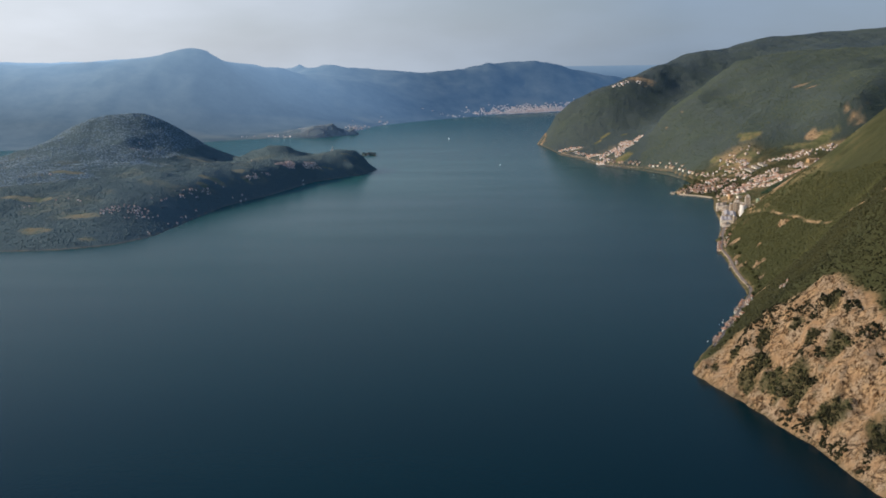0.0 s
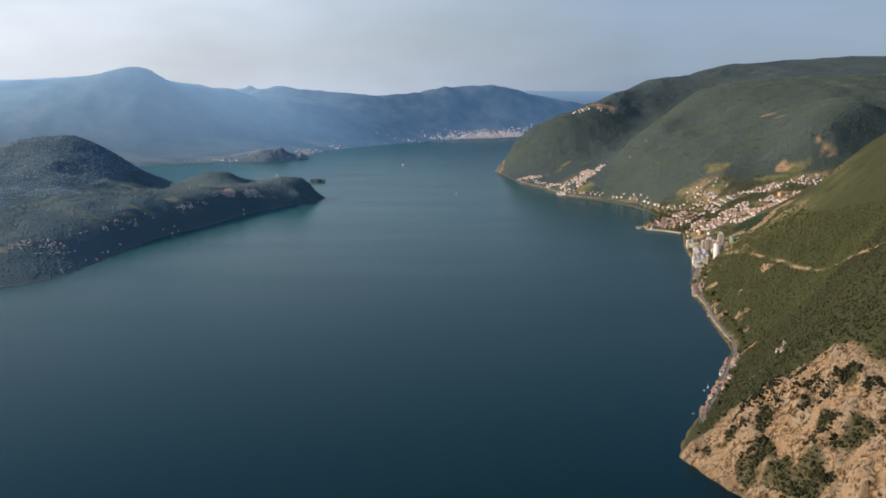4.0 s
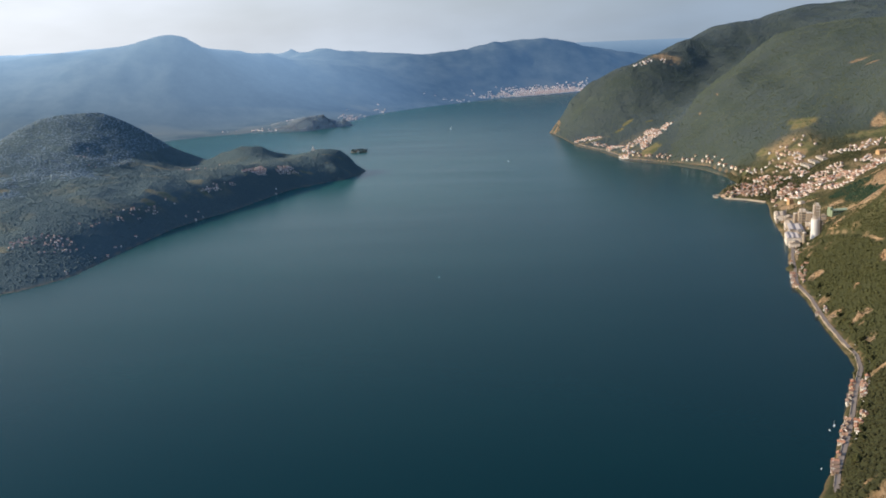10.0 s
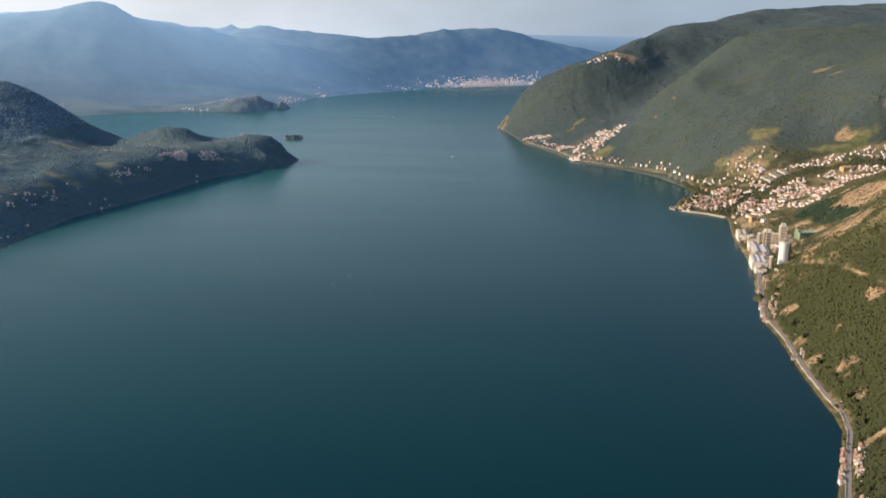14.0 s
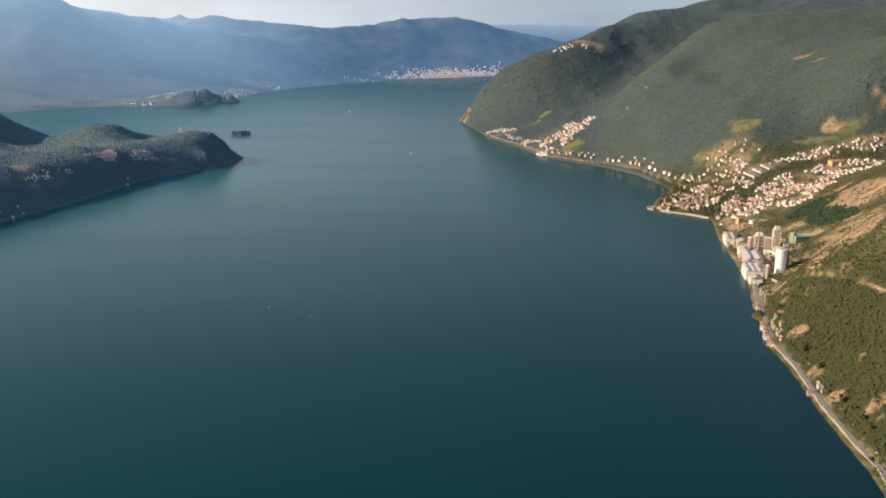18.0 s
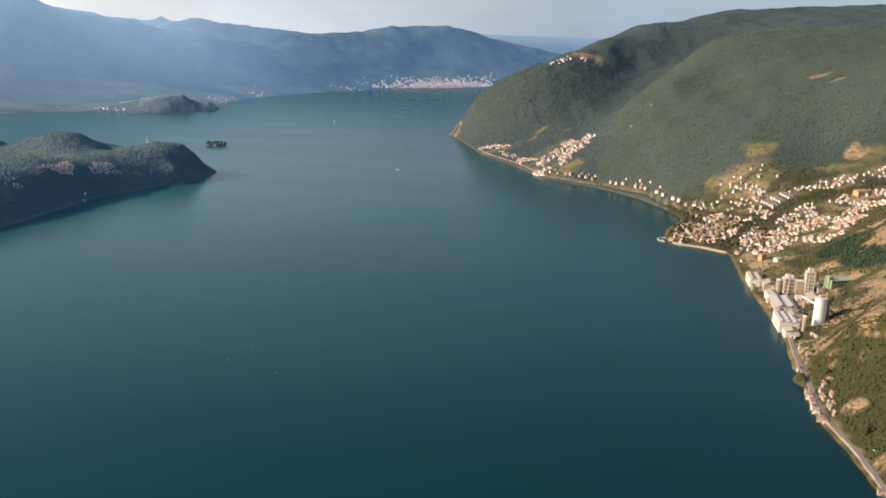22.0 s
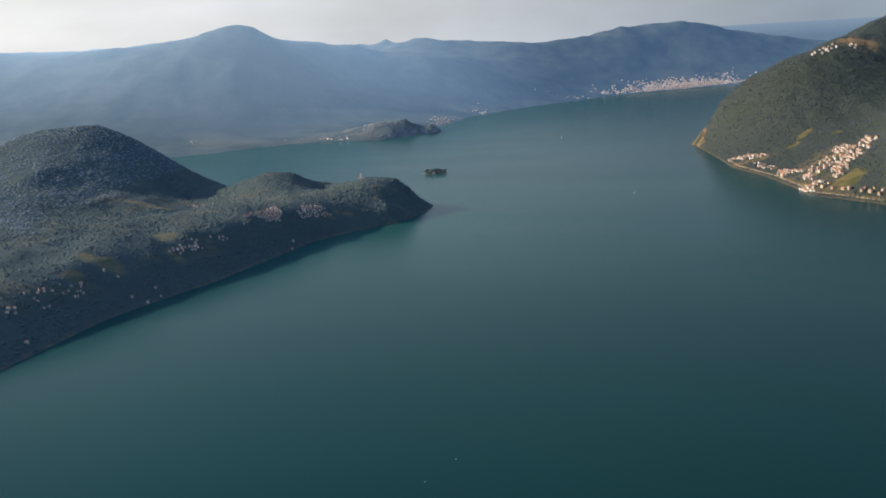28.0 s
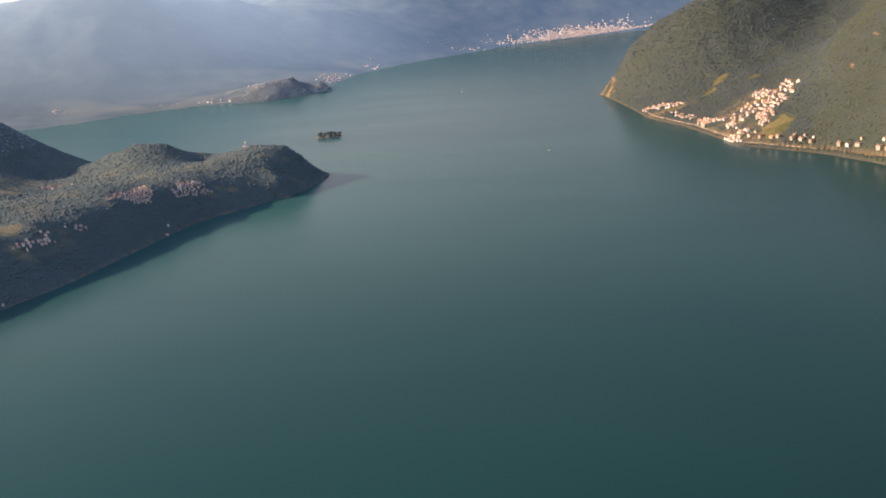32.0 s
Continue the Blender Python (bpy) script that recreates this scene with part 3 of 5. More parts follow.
def boxed(*bounds, bevel=0.0):
    bm = bmesh.new()
    box(bm, *bounds)
    if bevel:
        bmesh.ops.bevel(bm, geom=bm.edges[:], offset=bevel, segments=1, affect="EDGES")
    return bm


def tube(r0, r1, z0, z1, sides=16, x=0.0, y=0.0):
    bm = bmesh.new()
    bmesh.ops.create_cone(bm, cap_ends=True, segments=sides, radius1=r0, radius2=r1, depth=z1 - z0, matrix=Matrix.Translation((x, y, (z0 + z1) / 2)))
    return bm


def heightfield(name, xs, ys, height, covers, material, floor=-9.0):
    gx, gy = np.meshgrid(xs, ys)
    z = height(gx, gy)
    nx = len(xs)
    quad = (np.arange(len(ys) - 1)[:, None] * nx + np.arange(nx - 1)[None]).ravel()
    faces = np.stack([quad, quad + 1, quad + nx + 1, quad + nx], 1)
    flat = z.ravel()
    faces = faces[flat[faces].max(1) > floor]
    used = np.unique(faces)
    back = np.full(flat.size, -1)
    back[used] = np.arange(len(used))
    verts = np.stack([gx.ravel(), gy.ravel(), np.maximum(flat, -30)], 1)[used]
    me = raw_mesh(name, verts, back[faces], material, True)
    at = me.attributes.new("cover", "FLOAT_COLOR", "POINT")
    at.data.foreach_set("color", covers(verts[:, 0].astype(float), verts[:, 1].astype(float), verts[:, 2].astype(float)).astype(np.float32).ravel())
    return new(name, me)


# ---- land cover ----
def oval(x, y, cx, cy, rx, ry, turn=0.0, ragged=1.0, seed=3):
    a = radians(turn)
    u, v = (x - cx) * math.cos(a) + (y - cy) * math.sin(a), -(x - cx) * math.sin(a) + (y - cy) * math.cos(a)
    return np.clip((1 + ragged * fractal(x, y, 22, 5, seed) - np.hypot(u / rx, v / ry)) * 3.5, 0, 1)


WEST_MEADOWS = [(541, 1598, 20, 34, 8), (474, 1576, 8, 10), (482, 1552, 9, 8), (446, 1548, 10, 9), (605, 1534, 32, 11, -12), (648, 1537, 24, 13), (640, 1516, 40, 6), (366, 2052, 20, 6, 50), (347, 2024, 13, 5, 42), (408, 2026, 8, 6), (361, 1795, 16, 20, -30), (340, 1860, 12, 10), (372, 1925, 16, 12), (300, 2008, 18, 7), (484, 1344, 14, 10, 60), (450, 1551, 8, 8), (520, 1540, 20, 14), (440, 1330, 18, 26)]
HILL_ROCK = [(398, 1052, 15, 12), (408, 1058, 13, 14), (383, 1040, 11, 8), (371, 1045, 8, 6), (506, 1262, 16, 26), (512, 1240, 14, 12), (324, 991, 4, 5), (350, 1025, 4, 5), (300, 832, 4, 6), (310, 935, 4, 8), (338, 1041, 4, 5), (376, 1068, 22, 36), (414, 1145, 14, 18), (432, 1152, 13, 17), (441, 1178, 11, 15), (305, 900, 11, 10), (311, 872, 8, 8), (306, 861, 5, 5), (302, 889, 5, 6), (203, 622, 6, 7), (338, 1068, 11, 34), (398, 1050, 9, 10), (470, 1205, 12, 20), (492, 1250, 12, 14), (683, 1758, 14, 5), (686, 1711, 10, 5), (489, 1864, 1.2, 6), (451, 1831, 0.8, 4)]
WEST_BARE = [(498, 1268, 12, 16, 60), (457, 1256, 11, 16), (451, 1215, 9, 24, 15), (390, 1128, 12, 14), (364, 1048, 10, 13), (369, 1018, 6, 12), (362, 990, 5, 9), (567, 1407, 10, 8), (705, 1545, 14, 20), (685, 1755, 18, 4), (293, 853, 5, 5), (278, 775, 9, 4), (352, 1105, 12, 16), (362, 1110, 12, 14), (395, 1215, 30, 64, -15), (420, 1285, 16, 30), (440, 1308, 15, 8), (488, 2238, 24, 16, 20), (402, 1350, 10, 18), (275, 2012, 14, 6), (630, 1545, 20, 8), (240, 662, 7, 5)]


# ploughed terrace, quarry and its scree
BARE_GROUND = [(486, 2240, 28, 15), (508, 1234, 24, 28), (446, 1155, 17, 22), (468, 1172, 14, 14), (392, 1046, 14, 9), (514, 1300, 14, 10), (452, 1258, 12, 12)]
# ledges of the cliff where shrubs grow
CLIFF_THICKETS = [(217, 524, 11, 14), (207, 545, 6, 9), (207, 564, 5, 7), (214, 582, 5, 6), (197, 563, 4, 9), (198, 589, 3, 5), (223, 492, 8, 10), (241, 530, 6, 7),
                  (247, 560, 5, 5), (232, 548, 3, 4), (229, 567, 4, 4), (186, 593, 3, 4), (234, 458, 6, 9)]
# built-up ground: x, y, two radii and the turn of the long one
TOWN_LAND = [(390, 1421, 18, 13, 30), (434, 1352, 38, 17, 65), (425, 1452, 52, 30, 58), (453, 1380, 44, 20, 70), (515, 1395, 78, 38, 58), (497, 1535, 46, 38, 50), (600, 1450, 62, 34, 22), (620, 1508, 80, 12, 2),
             (368, 1905, 70, 40, 48), (335, 1820, 52, 16, 108), (290, 2010, 30, 12, 0)]


def built_land(x, y):
    best = np.zeros(np.shape(x))
    for cx, cy, rx, ry, turn in TOWN_LAND:
        c, s = math.cos(radians(turn)), math.sin(radians(turn))
        best = np.maximum(best, damp((x - cx) * c + (y - cy) * s, (y - cy) * c - (x - cx) * s, 0, 0, rx, ry))
    return best


def high_forest(x, y):
    """The mountain forest, above the valley's own woods, painted grey-green for haze."""
    return np.clip((y - 1500 - 0.25 * (600 - x) + 30 * fractal(x, y, 60, 4, 19)) / 60, 0, 1)


def west_cover(x, y, z):
    rock = rock_cover(x, y)
    meadow = np.maximum.reduce([oval(x, y, *o) for o in WEST_MEADOWS])
    earth = np.maximum.reduce([oval(x, y, *o, 0, 1.5, 6) if len(o) == 4 else oval(x, y, *o, 1.5, 6) for o in WEST_BARE])
    earth = earth * np.clip(0.55 + 2.6 * fractal(x, y, 13, 5, 88), 0, 1)
    open_earth = np.max([damp(x, y, *o) for o in BARE_GROUND], 0)
    earth = np.maximum(earth, open_earth * np.clip(0.8 + 1.3 * fractal(x, y, 12, 4, 90), 0, 1))
    cut = np.clip((1.3 + 1.8 * fractal(x, y, 14, 3, 4) - near_line(x, y, HILL_ROAD)) / 1.5, 0, 1)
    verge = np.clip((1.6 + 1.5 * fractal(x, y, 12, 3, 5) - near_line(x, y, SHORE_ROAD)) / 1.2, 0, 1) * 0.7
    verge = np.maximum(verge, np.clip((1.6 - near_line(x, y, NORTH_ROAD)) / 0.8, 0, 1) * 0.85)
    gardens = built_land(x, y) * np.interp(y, [1640, 1720], [1.0, 0.5])
    plots = fractal(x, y, 16, 3, 44)
    meadow = np.maximum(meadow, gardens * np.clip(0.75 + plots, 0, 1) * 0.8)
    dry = damp(x, y, 425, 1150, 72, 150) * np.clip(0.55 + 1.6 * fractal(x, y, 20, 5, 33), 0, 1) * (1 - damp(x, y, 478, 1262, 28, 46))
    meadow = np.maximum(meadow, 0.9 * dry)
    earth = np.maximum.reduce([earth, 0.6 * np.clip(dry * 2 - 1, 0, 1), cut, verge, gardens * np.clip(plots * 2 + 0.45, 0, 0.8)])
    rock = np.maximum(rock, np.maximum.reduce([oval(x, y, *o, 0, 1.5, 6) for o in HILL_ROCK]) * np.clip(0.7 + 2.3 * fractal(x, y, 11, 5, 89), 0, 1))
    strand = np.clip(1 - np.abs(z - 0.4) / 1.2, 0, 1)
    thicket = np.max([1.15 - np.hypot((x - cx) / rx, (y - cy) / ry) for cx, cy, rx, ry in CLIFF_THICKETS], 0) + 0.8 * fractal(x, y, 9, 4, 50)
    rock = rock * (1 - 0.6 * strand) * (1 - 0.8 * np.clip(thicket * 3, 0, 1))
    return np.stack([rock, meadow * (rock < 0.5), np.maximum(earth, strand * 0.35), high_forest(x, y)], 1)


ISLAND_MEADOWS = [(-215, 1670, 17, 6, 30), (-222, 1652, 14, 4, 30), (-180, 1740, 20, 4, 20), (-176, 1715, 26, 3, 25), (-339, 1487, 16, 10), (-352, 1407, 20, 12), (-315, 1463, 12, 7), (-590, 1415, 34, 12), (-504, 1101, 26, 9), (-466, 1158, 24, 9), (-430, 1080, 14, 5), (-575, 1246, 40, 10), (-364, 1376, 14, 9), (-442, 1673, 22, 12)]


def island_cover(x, y, z):
    meadow = np.maximum.reduce([oval(x, y, *o) for o in ISLAND_MEADOWS])
    farmed = np.clip((fractal(x * 0.7, y, 34, 5, 91) - 0.14) * 7, 0, 1) * np.clip((z - 14) / 8, 0, 1) * np.clip((62 - z) / 14, 0, 1)
    meadow = np.maximum(meadow, 0.4 * farmed)
    strand = np.clip(1 - np.abs(z - 0.3) / 0.9, 0, 1)
    return np.stack([0 * x, meadow, strand * 0.4, np.ones_like(x)], 1)


def far_cover(x, y, z):
    meadow = np.clip(fractal(x, y, 120, 4, 9) * 4 - 0.8, 0, 1) * np.clip((60 - z) / 30, 0, 1)
    return np.stack([0 * x, meadow, 0 * x, np.ones_like(x)], 1)


def spaced(*runs):
    """Grid lines: (from, to, step) runs, end to end."""
    return np.concatenate([np.arange(a, b, s) for a, b, s in runs])


# ---- lake and land ----
bm = bmesh.new()
bmesh.ops.create_circle(bm, cap_ends=True, segments=96, radius=4900, matrix=Matrix.Translation((0, 150, 0)))
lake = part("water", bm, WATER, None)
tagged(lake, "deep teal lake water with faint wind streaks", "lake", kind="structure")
west = heightfield("ground_west_shore", spaced((160, 420, 2.2), (420, 620, 3.5), (620, 900, 7), (900, 1500, 16)),
                   spaced((300, 1140, 2.2), (1140, 1560, 3.2), (1560, 2360, 4.5), (2360, 2800, 8), (2800, 3150, 16)), west_height, west_cover, WEST_LAND)
tagged(west, "wooded mountain shore with tan rock cliff and dry meadows", "mountain", kind="structure")
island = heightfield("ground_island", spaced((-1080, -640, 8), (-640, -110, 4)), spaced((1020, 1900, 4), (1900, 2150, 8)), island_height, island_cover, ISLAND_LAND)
tagged(island, "hazy wooded island hill rising from the lake", "island", kind="structure")
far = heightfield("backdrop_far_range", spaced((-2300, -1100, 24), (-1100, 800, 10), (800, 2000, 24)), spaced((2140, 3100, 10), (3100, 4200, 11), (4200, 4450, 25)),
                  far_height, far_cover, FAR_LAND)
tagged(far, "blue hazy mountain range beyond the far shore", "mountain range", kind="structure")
# upright glowing strips stand in for the hazy plain, each paler towards the sky
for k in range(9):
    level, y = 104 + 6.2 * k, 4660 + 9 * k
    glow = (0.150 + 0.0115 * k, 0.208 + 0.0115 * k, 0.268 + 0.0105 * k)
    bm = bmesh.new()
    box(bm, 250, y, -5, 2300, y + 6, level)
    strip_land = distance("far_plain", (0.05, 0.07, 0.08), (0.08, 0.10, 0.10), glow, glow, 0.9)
    tagged(part("backdrop_far_plain", bm, strip_land, None), "upright strip glowing pale blue as the hazy horizon plain", "plain", kind="structure")

# ---- houses ----
def gable_walls(w, d, h, rise):
    """Walls with gables, the ridge along x, 1.5 m deep into the slope."""
    bm = bmesh.new()
    x, y = w / 2, d / 2
    v = [bm.verts.new(p) for p in ((-x, -y, -1.5), (x, -y, -1.5), (x, y, -1.5), (-x, y, -1.5), (-x, -y, h), (x, -y, h), (x, y, h), (-x, y, h), (-x, 0, h + rise), (x, 0, h + rise))]
    for f in ((0, 1, 5, 4), (2, 3, 7, 6), (1, 2, 6, 9, 5), (3, 0, 4, 8, 7), (4, 5, 9, 8), (6, 7, 8, 9), (3, 2, 1, 0)):
        bm.faces.new([v[i] for i in f])
    return bm


def gable_roof(w, d, h, rise, over=0.35, thick=0.18):
    """Two slabs that meet in the ridge and hang over the eaves."""
    bm = bmesh.new()
    x, y = w / 2 + over, d / 2
    k = rise / y
    ye = y + over
    low = h - k * over
    for s in (1, -1):
        v = [bm.verts.new(p) for p in ((-x, s * ye, low + 0.03), (x, s * ye, low + 0.03), (x, 0, h + rise + 0.03), (-x, 0, h + rise + 0.03),
                                       (-x, s * ye, low + thick), (x, s * ye, low + thick), (x, 0, h + rise + thick + 0.06), (-x, 0, h + rise + thick + 0.06))]
        for f in ((3, 2, 1, 0), (4, 5, 6, 7), (0, 1, 5, 4), (1, 2, 6, 5), (2, 3, 7, 6), (3, 0, 4, 7)):
            bm.faces.new([v[i] for i in (f if s > 0 else f[::-1])])
    return bm


def house_model(name, w, d, h, rise, windows=False, chimney=True, wall_mat=None, roof_mat=None):
    root = new(name)
    part("wall", gable_walls(w, d, h, rise), wall_mat or WALLS, root)
    part("roof", gable_roof(w, d, h, rise), roof_mat or TILES, root)
    if chimney:
        part("chimney", boxed(w * 0.2, d * 0.12, h + rise * 0.3, w * 0.2 + 0.45, d * 0.12 + 0.45, h + rise + 0.6), WALLS, root)
    if windows:
        for side in (-1, 1):
            for level in range(int(h // 1.3)):
                for k in range(int(w // 1.3)):
                    cx = (k + 0.5) * w / int(w // 1.3) - w / 2
                    cz = 0.5 + level * 1.25
                    pane = part("window", boxed(cx - 0.22, side * d / 2 - 0.05, cz, cx + 0.22, side * d / 2 + 0.03, cz + 0.7), GLASS, root)
                    part("shutter", boxed(cx + 0.24, side * d / 2 - 0.03, cz, cx + 0.46, side * d / 2 + 0.06, cz + 0.7), TILES, pane)
        part("door", boxed(-w / 2 - 0.03, -0.3, 0.0, -w / 2 + 0.05, 0.3, 1.05), BARK, root)
    return root


HOUSE_SIZES = [(4.6, 3.7, 2.6, 0.9), (5.6, 4.0, 3.1, 1.0), (3.9, 3.5, 3.7, 0.8), (6.6, 4.4, 3.8, 1.1), (4.2, 3.2, 2.3, 0.8), (8.4, 4.4, 3.4, 1.1)]
models = [house_model("house", 0.76 * w, 0.76 * d, 0.6 * h, 0.9 * rise) for w, d, h, rise in HOUSE_SIZES]
shore_models = [house_model("house", *(0.56 * v for v in s), windows=True) for s in HOUSE_SIZES[:4]]
north_models = [house_model("house", 1.15 * w, 1.0 * d, 0.8 * h, rise) for w, d, h, rise in HOUSE_SIZES[:3]]
taken = []
rng = np.random.default_rng(11)


def free_spot(x, y, gap):
    if any((x - a) ** 2 + (y - b) ** 2 < (gap + g) ** 2 for a, b, g in taken):
        return False
    taken.append((x, y, gap))
    return True


used_models = set()


def set_house(model, x, y, z, turn, label, group):
    m = pose(x, y, z, 0, 0, turn)
    if id(model) in used_models:
        ob = copy_thing(model, m)
    else:
        ob = model
        used_models.add(id(model))
        ob.matrix_world = m
    return tagged(ob, label, "house", group)


def settle(cx, cy, rx, ry, turn, count, height, group, label, face=15, gap=2.6, floor=0.8):
    """Houses strewn over an oval of ground, each turned roughly the same way."""
    a, made = radians(turn), 0
    for _ in range(count * 30):
        if made >= count:
            break
        r, q = rng.random() ** 0.55 * 1.12, rng.random() * 2 * math.pi
        u, v = rx * r * math.cos(q), ry * r * math.sin(q)
        x, y = cx + u * math.cos(a) - v * math.sin(a), cy + u * math.sin(a) + v * math.cos(a)
        if float(fractal(np.array([x]), np.array([y]), 15, 2, 62)[0]) < -0.1:
            continue
        z = float(height(np.array([x]), np.array([y]))[0])
        if z < floor or not free_spot(x, y, gap):
            continue
        k = rng.choice(6, p=[0.26, 0.22, 0.18, 0.12, 0.16, 0.06])
        set_house(models[k], x, y, z - 0.2, face + rng.normal(0, 9) + 90 * (rng.random() < 0.4), label, group)
        made += 1


# hamlets on both sides of the shore road: from, to, width and number of houses
for x0, y0, x1, y1, half, count in ((252, 746, 268, 778, 7, 17), (225, 695, 243, 722, 6.5, 15), (205, 660, 217, 684, 4.5, 5), (310, 994, 326, 1036, 8, 22), (336, 1066, 352, 1114, 5, 4), (296, 895, 306, 945, 5, 3),
                                     (252, 652, 262, 680, 8, 3)):
    face, made = math.degrees(math.atan2(y1 - y0, x1 - x0)), 0
    for _ in range(600):
        k, s = rng.random(), rng.uniform(-half, half)
        x, y = x0 + k * (x1 - x0) + s * 0.85, y0 + k * (y1 - y0) - s * 0.5
        z = float(west_height(np.array([x]), np.array([y]))[0])
        if z < 0.2 or near_line(np.array([x]), np.array([y]), SHORE_ROAD)[0] < 2.3 or not free_spot(x, y, 1.35):
            continue
        set_house(shore_models[int(rng.integers(0, 4))], x, y, max(z - 0.1, 1.3), face + rng.normal(0, 8) + 90 * (rng.random() < 0.4), "small house with clay tile roof beside the shore road", "houses on the shore road")
        made += 1
        if made == count:
            break
for x, y in [(318, 1806), (326, 1796), (334, 1786), (342, 1776), (349, 1768), (357, 1757), (364, 1749), (371, 1739), (389, 1711), (394, 1703), (400, 1694), (410, 1671), (414, 1663), (418, 1654), (425, 1633), (428, 1616), (432, 1594), (433, 1578), (436, 1560), (441, 1548)]:
    x, y = x + 6 + rng.normal(0, 0.8), y + 3 + rng.normal(0, 1.2)
    z = float(west_height(np.array([x]), np.array([y]))[0])
    free_spot(x, y, 2.6)
    set_house(north_models[int(rng.choice([0, 0, 1, 2]))], x, y, max(z - 0.3, 1.2), 25 + 90 * (rng.random() < 0.5), "sunlit pale house beside the shore road", "houses on the shore road")
    if rng.random() < 0.5 and free_spot(x + 5 + rng.normal(0, 1), y + 5, 1.6):
        set_house(models[int(rng.choice([0, 4]))], *taken[-1][:2], max(float(west_height(np.array([taken[-1][0]]), np.array([taken[-1][1]]))[0]) - 0.2, 1.2), 25, "sunlit pale house beside the shore road", "houses on the shore road")

TOWN = "pale rendered town house with a clay tile roof"
LAKE_TOWN = "houses of the lake town"
settle(425, 1452, 50, 27, 58, 72, west_height, LAKE_TOWN, TOWN, 20, 1.8)
settle(388, 1422, 14, 10, 30, 12, west_height, LAKE_TOWN, TOWN, 30, 1.7)
settle(430, 1354, 34, 15, 65, 16, west_height, LAKE_TOWN, TOWN, 20, 2.2)
settle(453, 1380, 42, 17, 70, 28, west_height, LAKE_TOWN, TOWN, 10, 1.9)
settle(515, 1395, 72, 33, 58, 72, west_height, LAKE_TOWN, TOWN, 25, 1.8)
settle(495, 1530, 32, 22, 50, 20, west_height, LAKE_TOWN, TOWN, 15, 2.4)
for spare in [*models, *shore_models, *north_models]:
    if id(spare) not in used_models:
        for o in (*spare.children_recursive, spare):
            bpy.data.objects.remove(o)


def joined_houses(name, spots, height, label, size=(7, 6, 4.2), seed=5, hazy=0):
    """A far-off settlement: many small gabled houses in one mesh with two materials."""
    g = np.random.default_rng(seed)
    verts, faces, mats = [], [], []
    for x, y in spots:
        z = float(height(np.array([x]), np.array([y]))[0])
        if z < 0.5:
            continue
        w, d, h = np.array(size) * g.uniform(0.7, 1.35, 3)
        a = g.normal(0.4, 0.25) + (math.pi / 2) * (g.random() < 0.4)
        c, s = math.cos(a), math.sin(a)
        n = len(verts)
        for px, py, pz in ((-1, -1, -2), (1, -1, -2), (1, 1, -2), (-1, 1, -2), (-1, -1, 1), (1, -1, 1), (1, 1, 1), (-1, 1, 1), (-1, 0, 1.7), (1, 0, 1.7)):
            u, v = px * w / 2, py * d / 2
            verts.append((x + u * c - v * s, y + u * s + v * c, z + (pz * h if pz > 0 else pz)))
        for f, m in (((0, 1, 5, 4), 0), ((2, 3, 7, 6), 0), ((1, 2, 6, 9, 5), 0), ((3, 0, 4, 8, 7), 0), ((4, 5, 9, 8), 1), ((6, 7, 8, 9), 1)):
            faces.append([n + i for i in f])
            mats.append(m)
    me = bpy.data.meshes.new(name)
    me.from_pydata(verts, [], faces)
    me.materials.append((FAR_WALLS, HAZY_WALLS, SHORE_WALLS)[hazy])
    me.materials.append((FAR_TILES, HAZY_TILES, SHORE_TILES)[hazy])
    me.polygons.foreach_set("material_index", mats)
    return tagged(new(name, me), label, "houses", kind="stuff")


def strewn(ovals, gap):
    """House spots over ovals (x, y, rx, ry, turn, count) that keep apart."""
    out = []
    for cx, cy, rx, ry, turn, count in ovals:
        a, made = radians(turn), 0
        for _ in range(count * 30):
            r, q = rng.random() ** 0.55 * 1.1, rng.random() * 2 * math.pi
            u, v = rx * r * math.cos(q), ry * r * math.sin(q)
            x, y = cx + u * math.cos(a) - v * math.sin(a), cy + u * math.sin(a) + v * math.cos(a)
            if float(fractal(np.array([x]), np.array([y]), 15, 2, 62)[0]) > -0.15 and free_spot(x, y, gap):
                out.append((x, y))
                made += 1
                if made == count:
                    break
    return out


def island_coloured(name, colours):
    m, nodes, links, bsdf = shader(name, 0.9, 0.1)
    geo = nodes.new("ShaderNodeNewGeometry")
    links.new(ramp(nodes, links, geo.outputs["Random Per Island"], [(k / (len(colours) - 1), v) for k, v in enumerate(colours)]), bsdf.inputs["Base Color"])
    return m


FAR_WALLS = island_coloured("far_house_render", [(0.40, 0.34, 0.29), (0.78, 0.74, 0.68), (0.52, 0.44, 0.37), (0.84, 0.83, 0.82), (0.48, 0.35, 0.27)])
FAR_TILES = island_coloured("far_roof_tiles", [(0.40, 0.21, 0.13), (0.52, 0.30, 0.20), (0.40, 0.28, 0.21)])
# duller copies of the house colours, with the distance's haze painted in
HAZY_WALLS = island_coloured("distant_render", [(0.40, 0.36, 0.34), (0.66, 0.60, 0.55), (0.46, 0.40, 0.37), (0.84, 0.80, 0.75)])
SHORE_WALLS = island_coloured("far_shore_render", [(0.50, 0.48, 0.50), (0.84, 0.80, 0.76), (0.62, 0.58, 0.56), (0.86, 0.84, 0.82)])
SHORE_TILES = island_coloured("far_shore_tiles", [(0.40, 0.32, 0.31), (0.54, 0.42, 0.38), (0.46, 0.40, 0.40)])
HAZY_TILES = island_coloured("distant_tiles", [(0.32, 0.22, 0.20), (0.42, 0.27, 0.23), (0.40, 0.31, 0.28)])
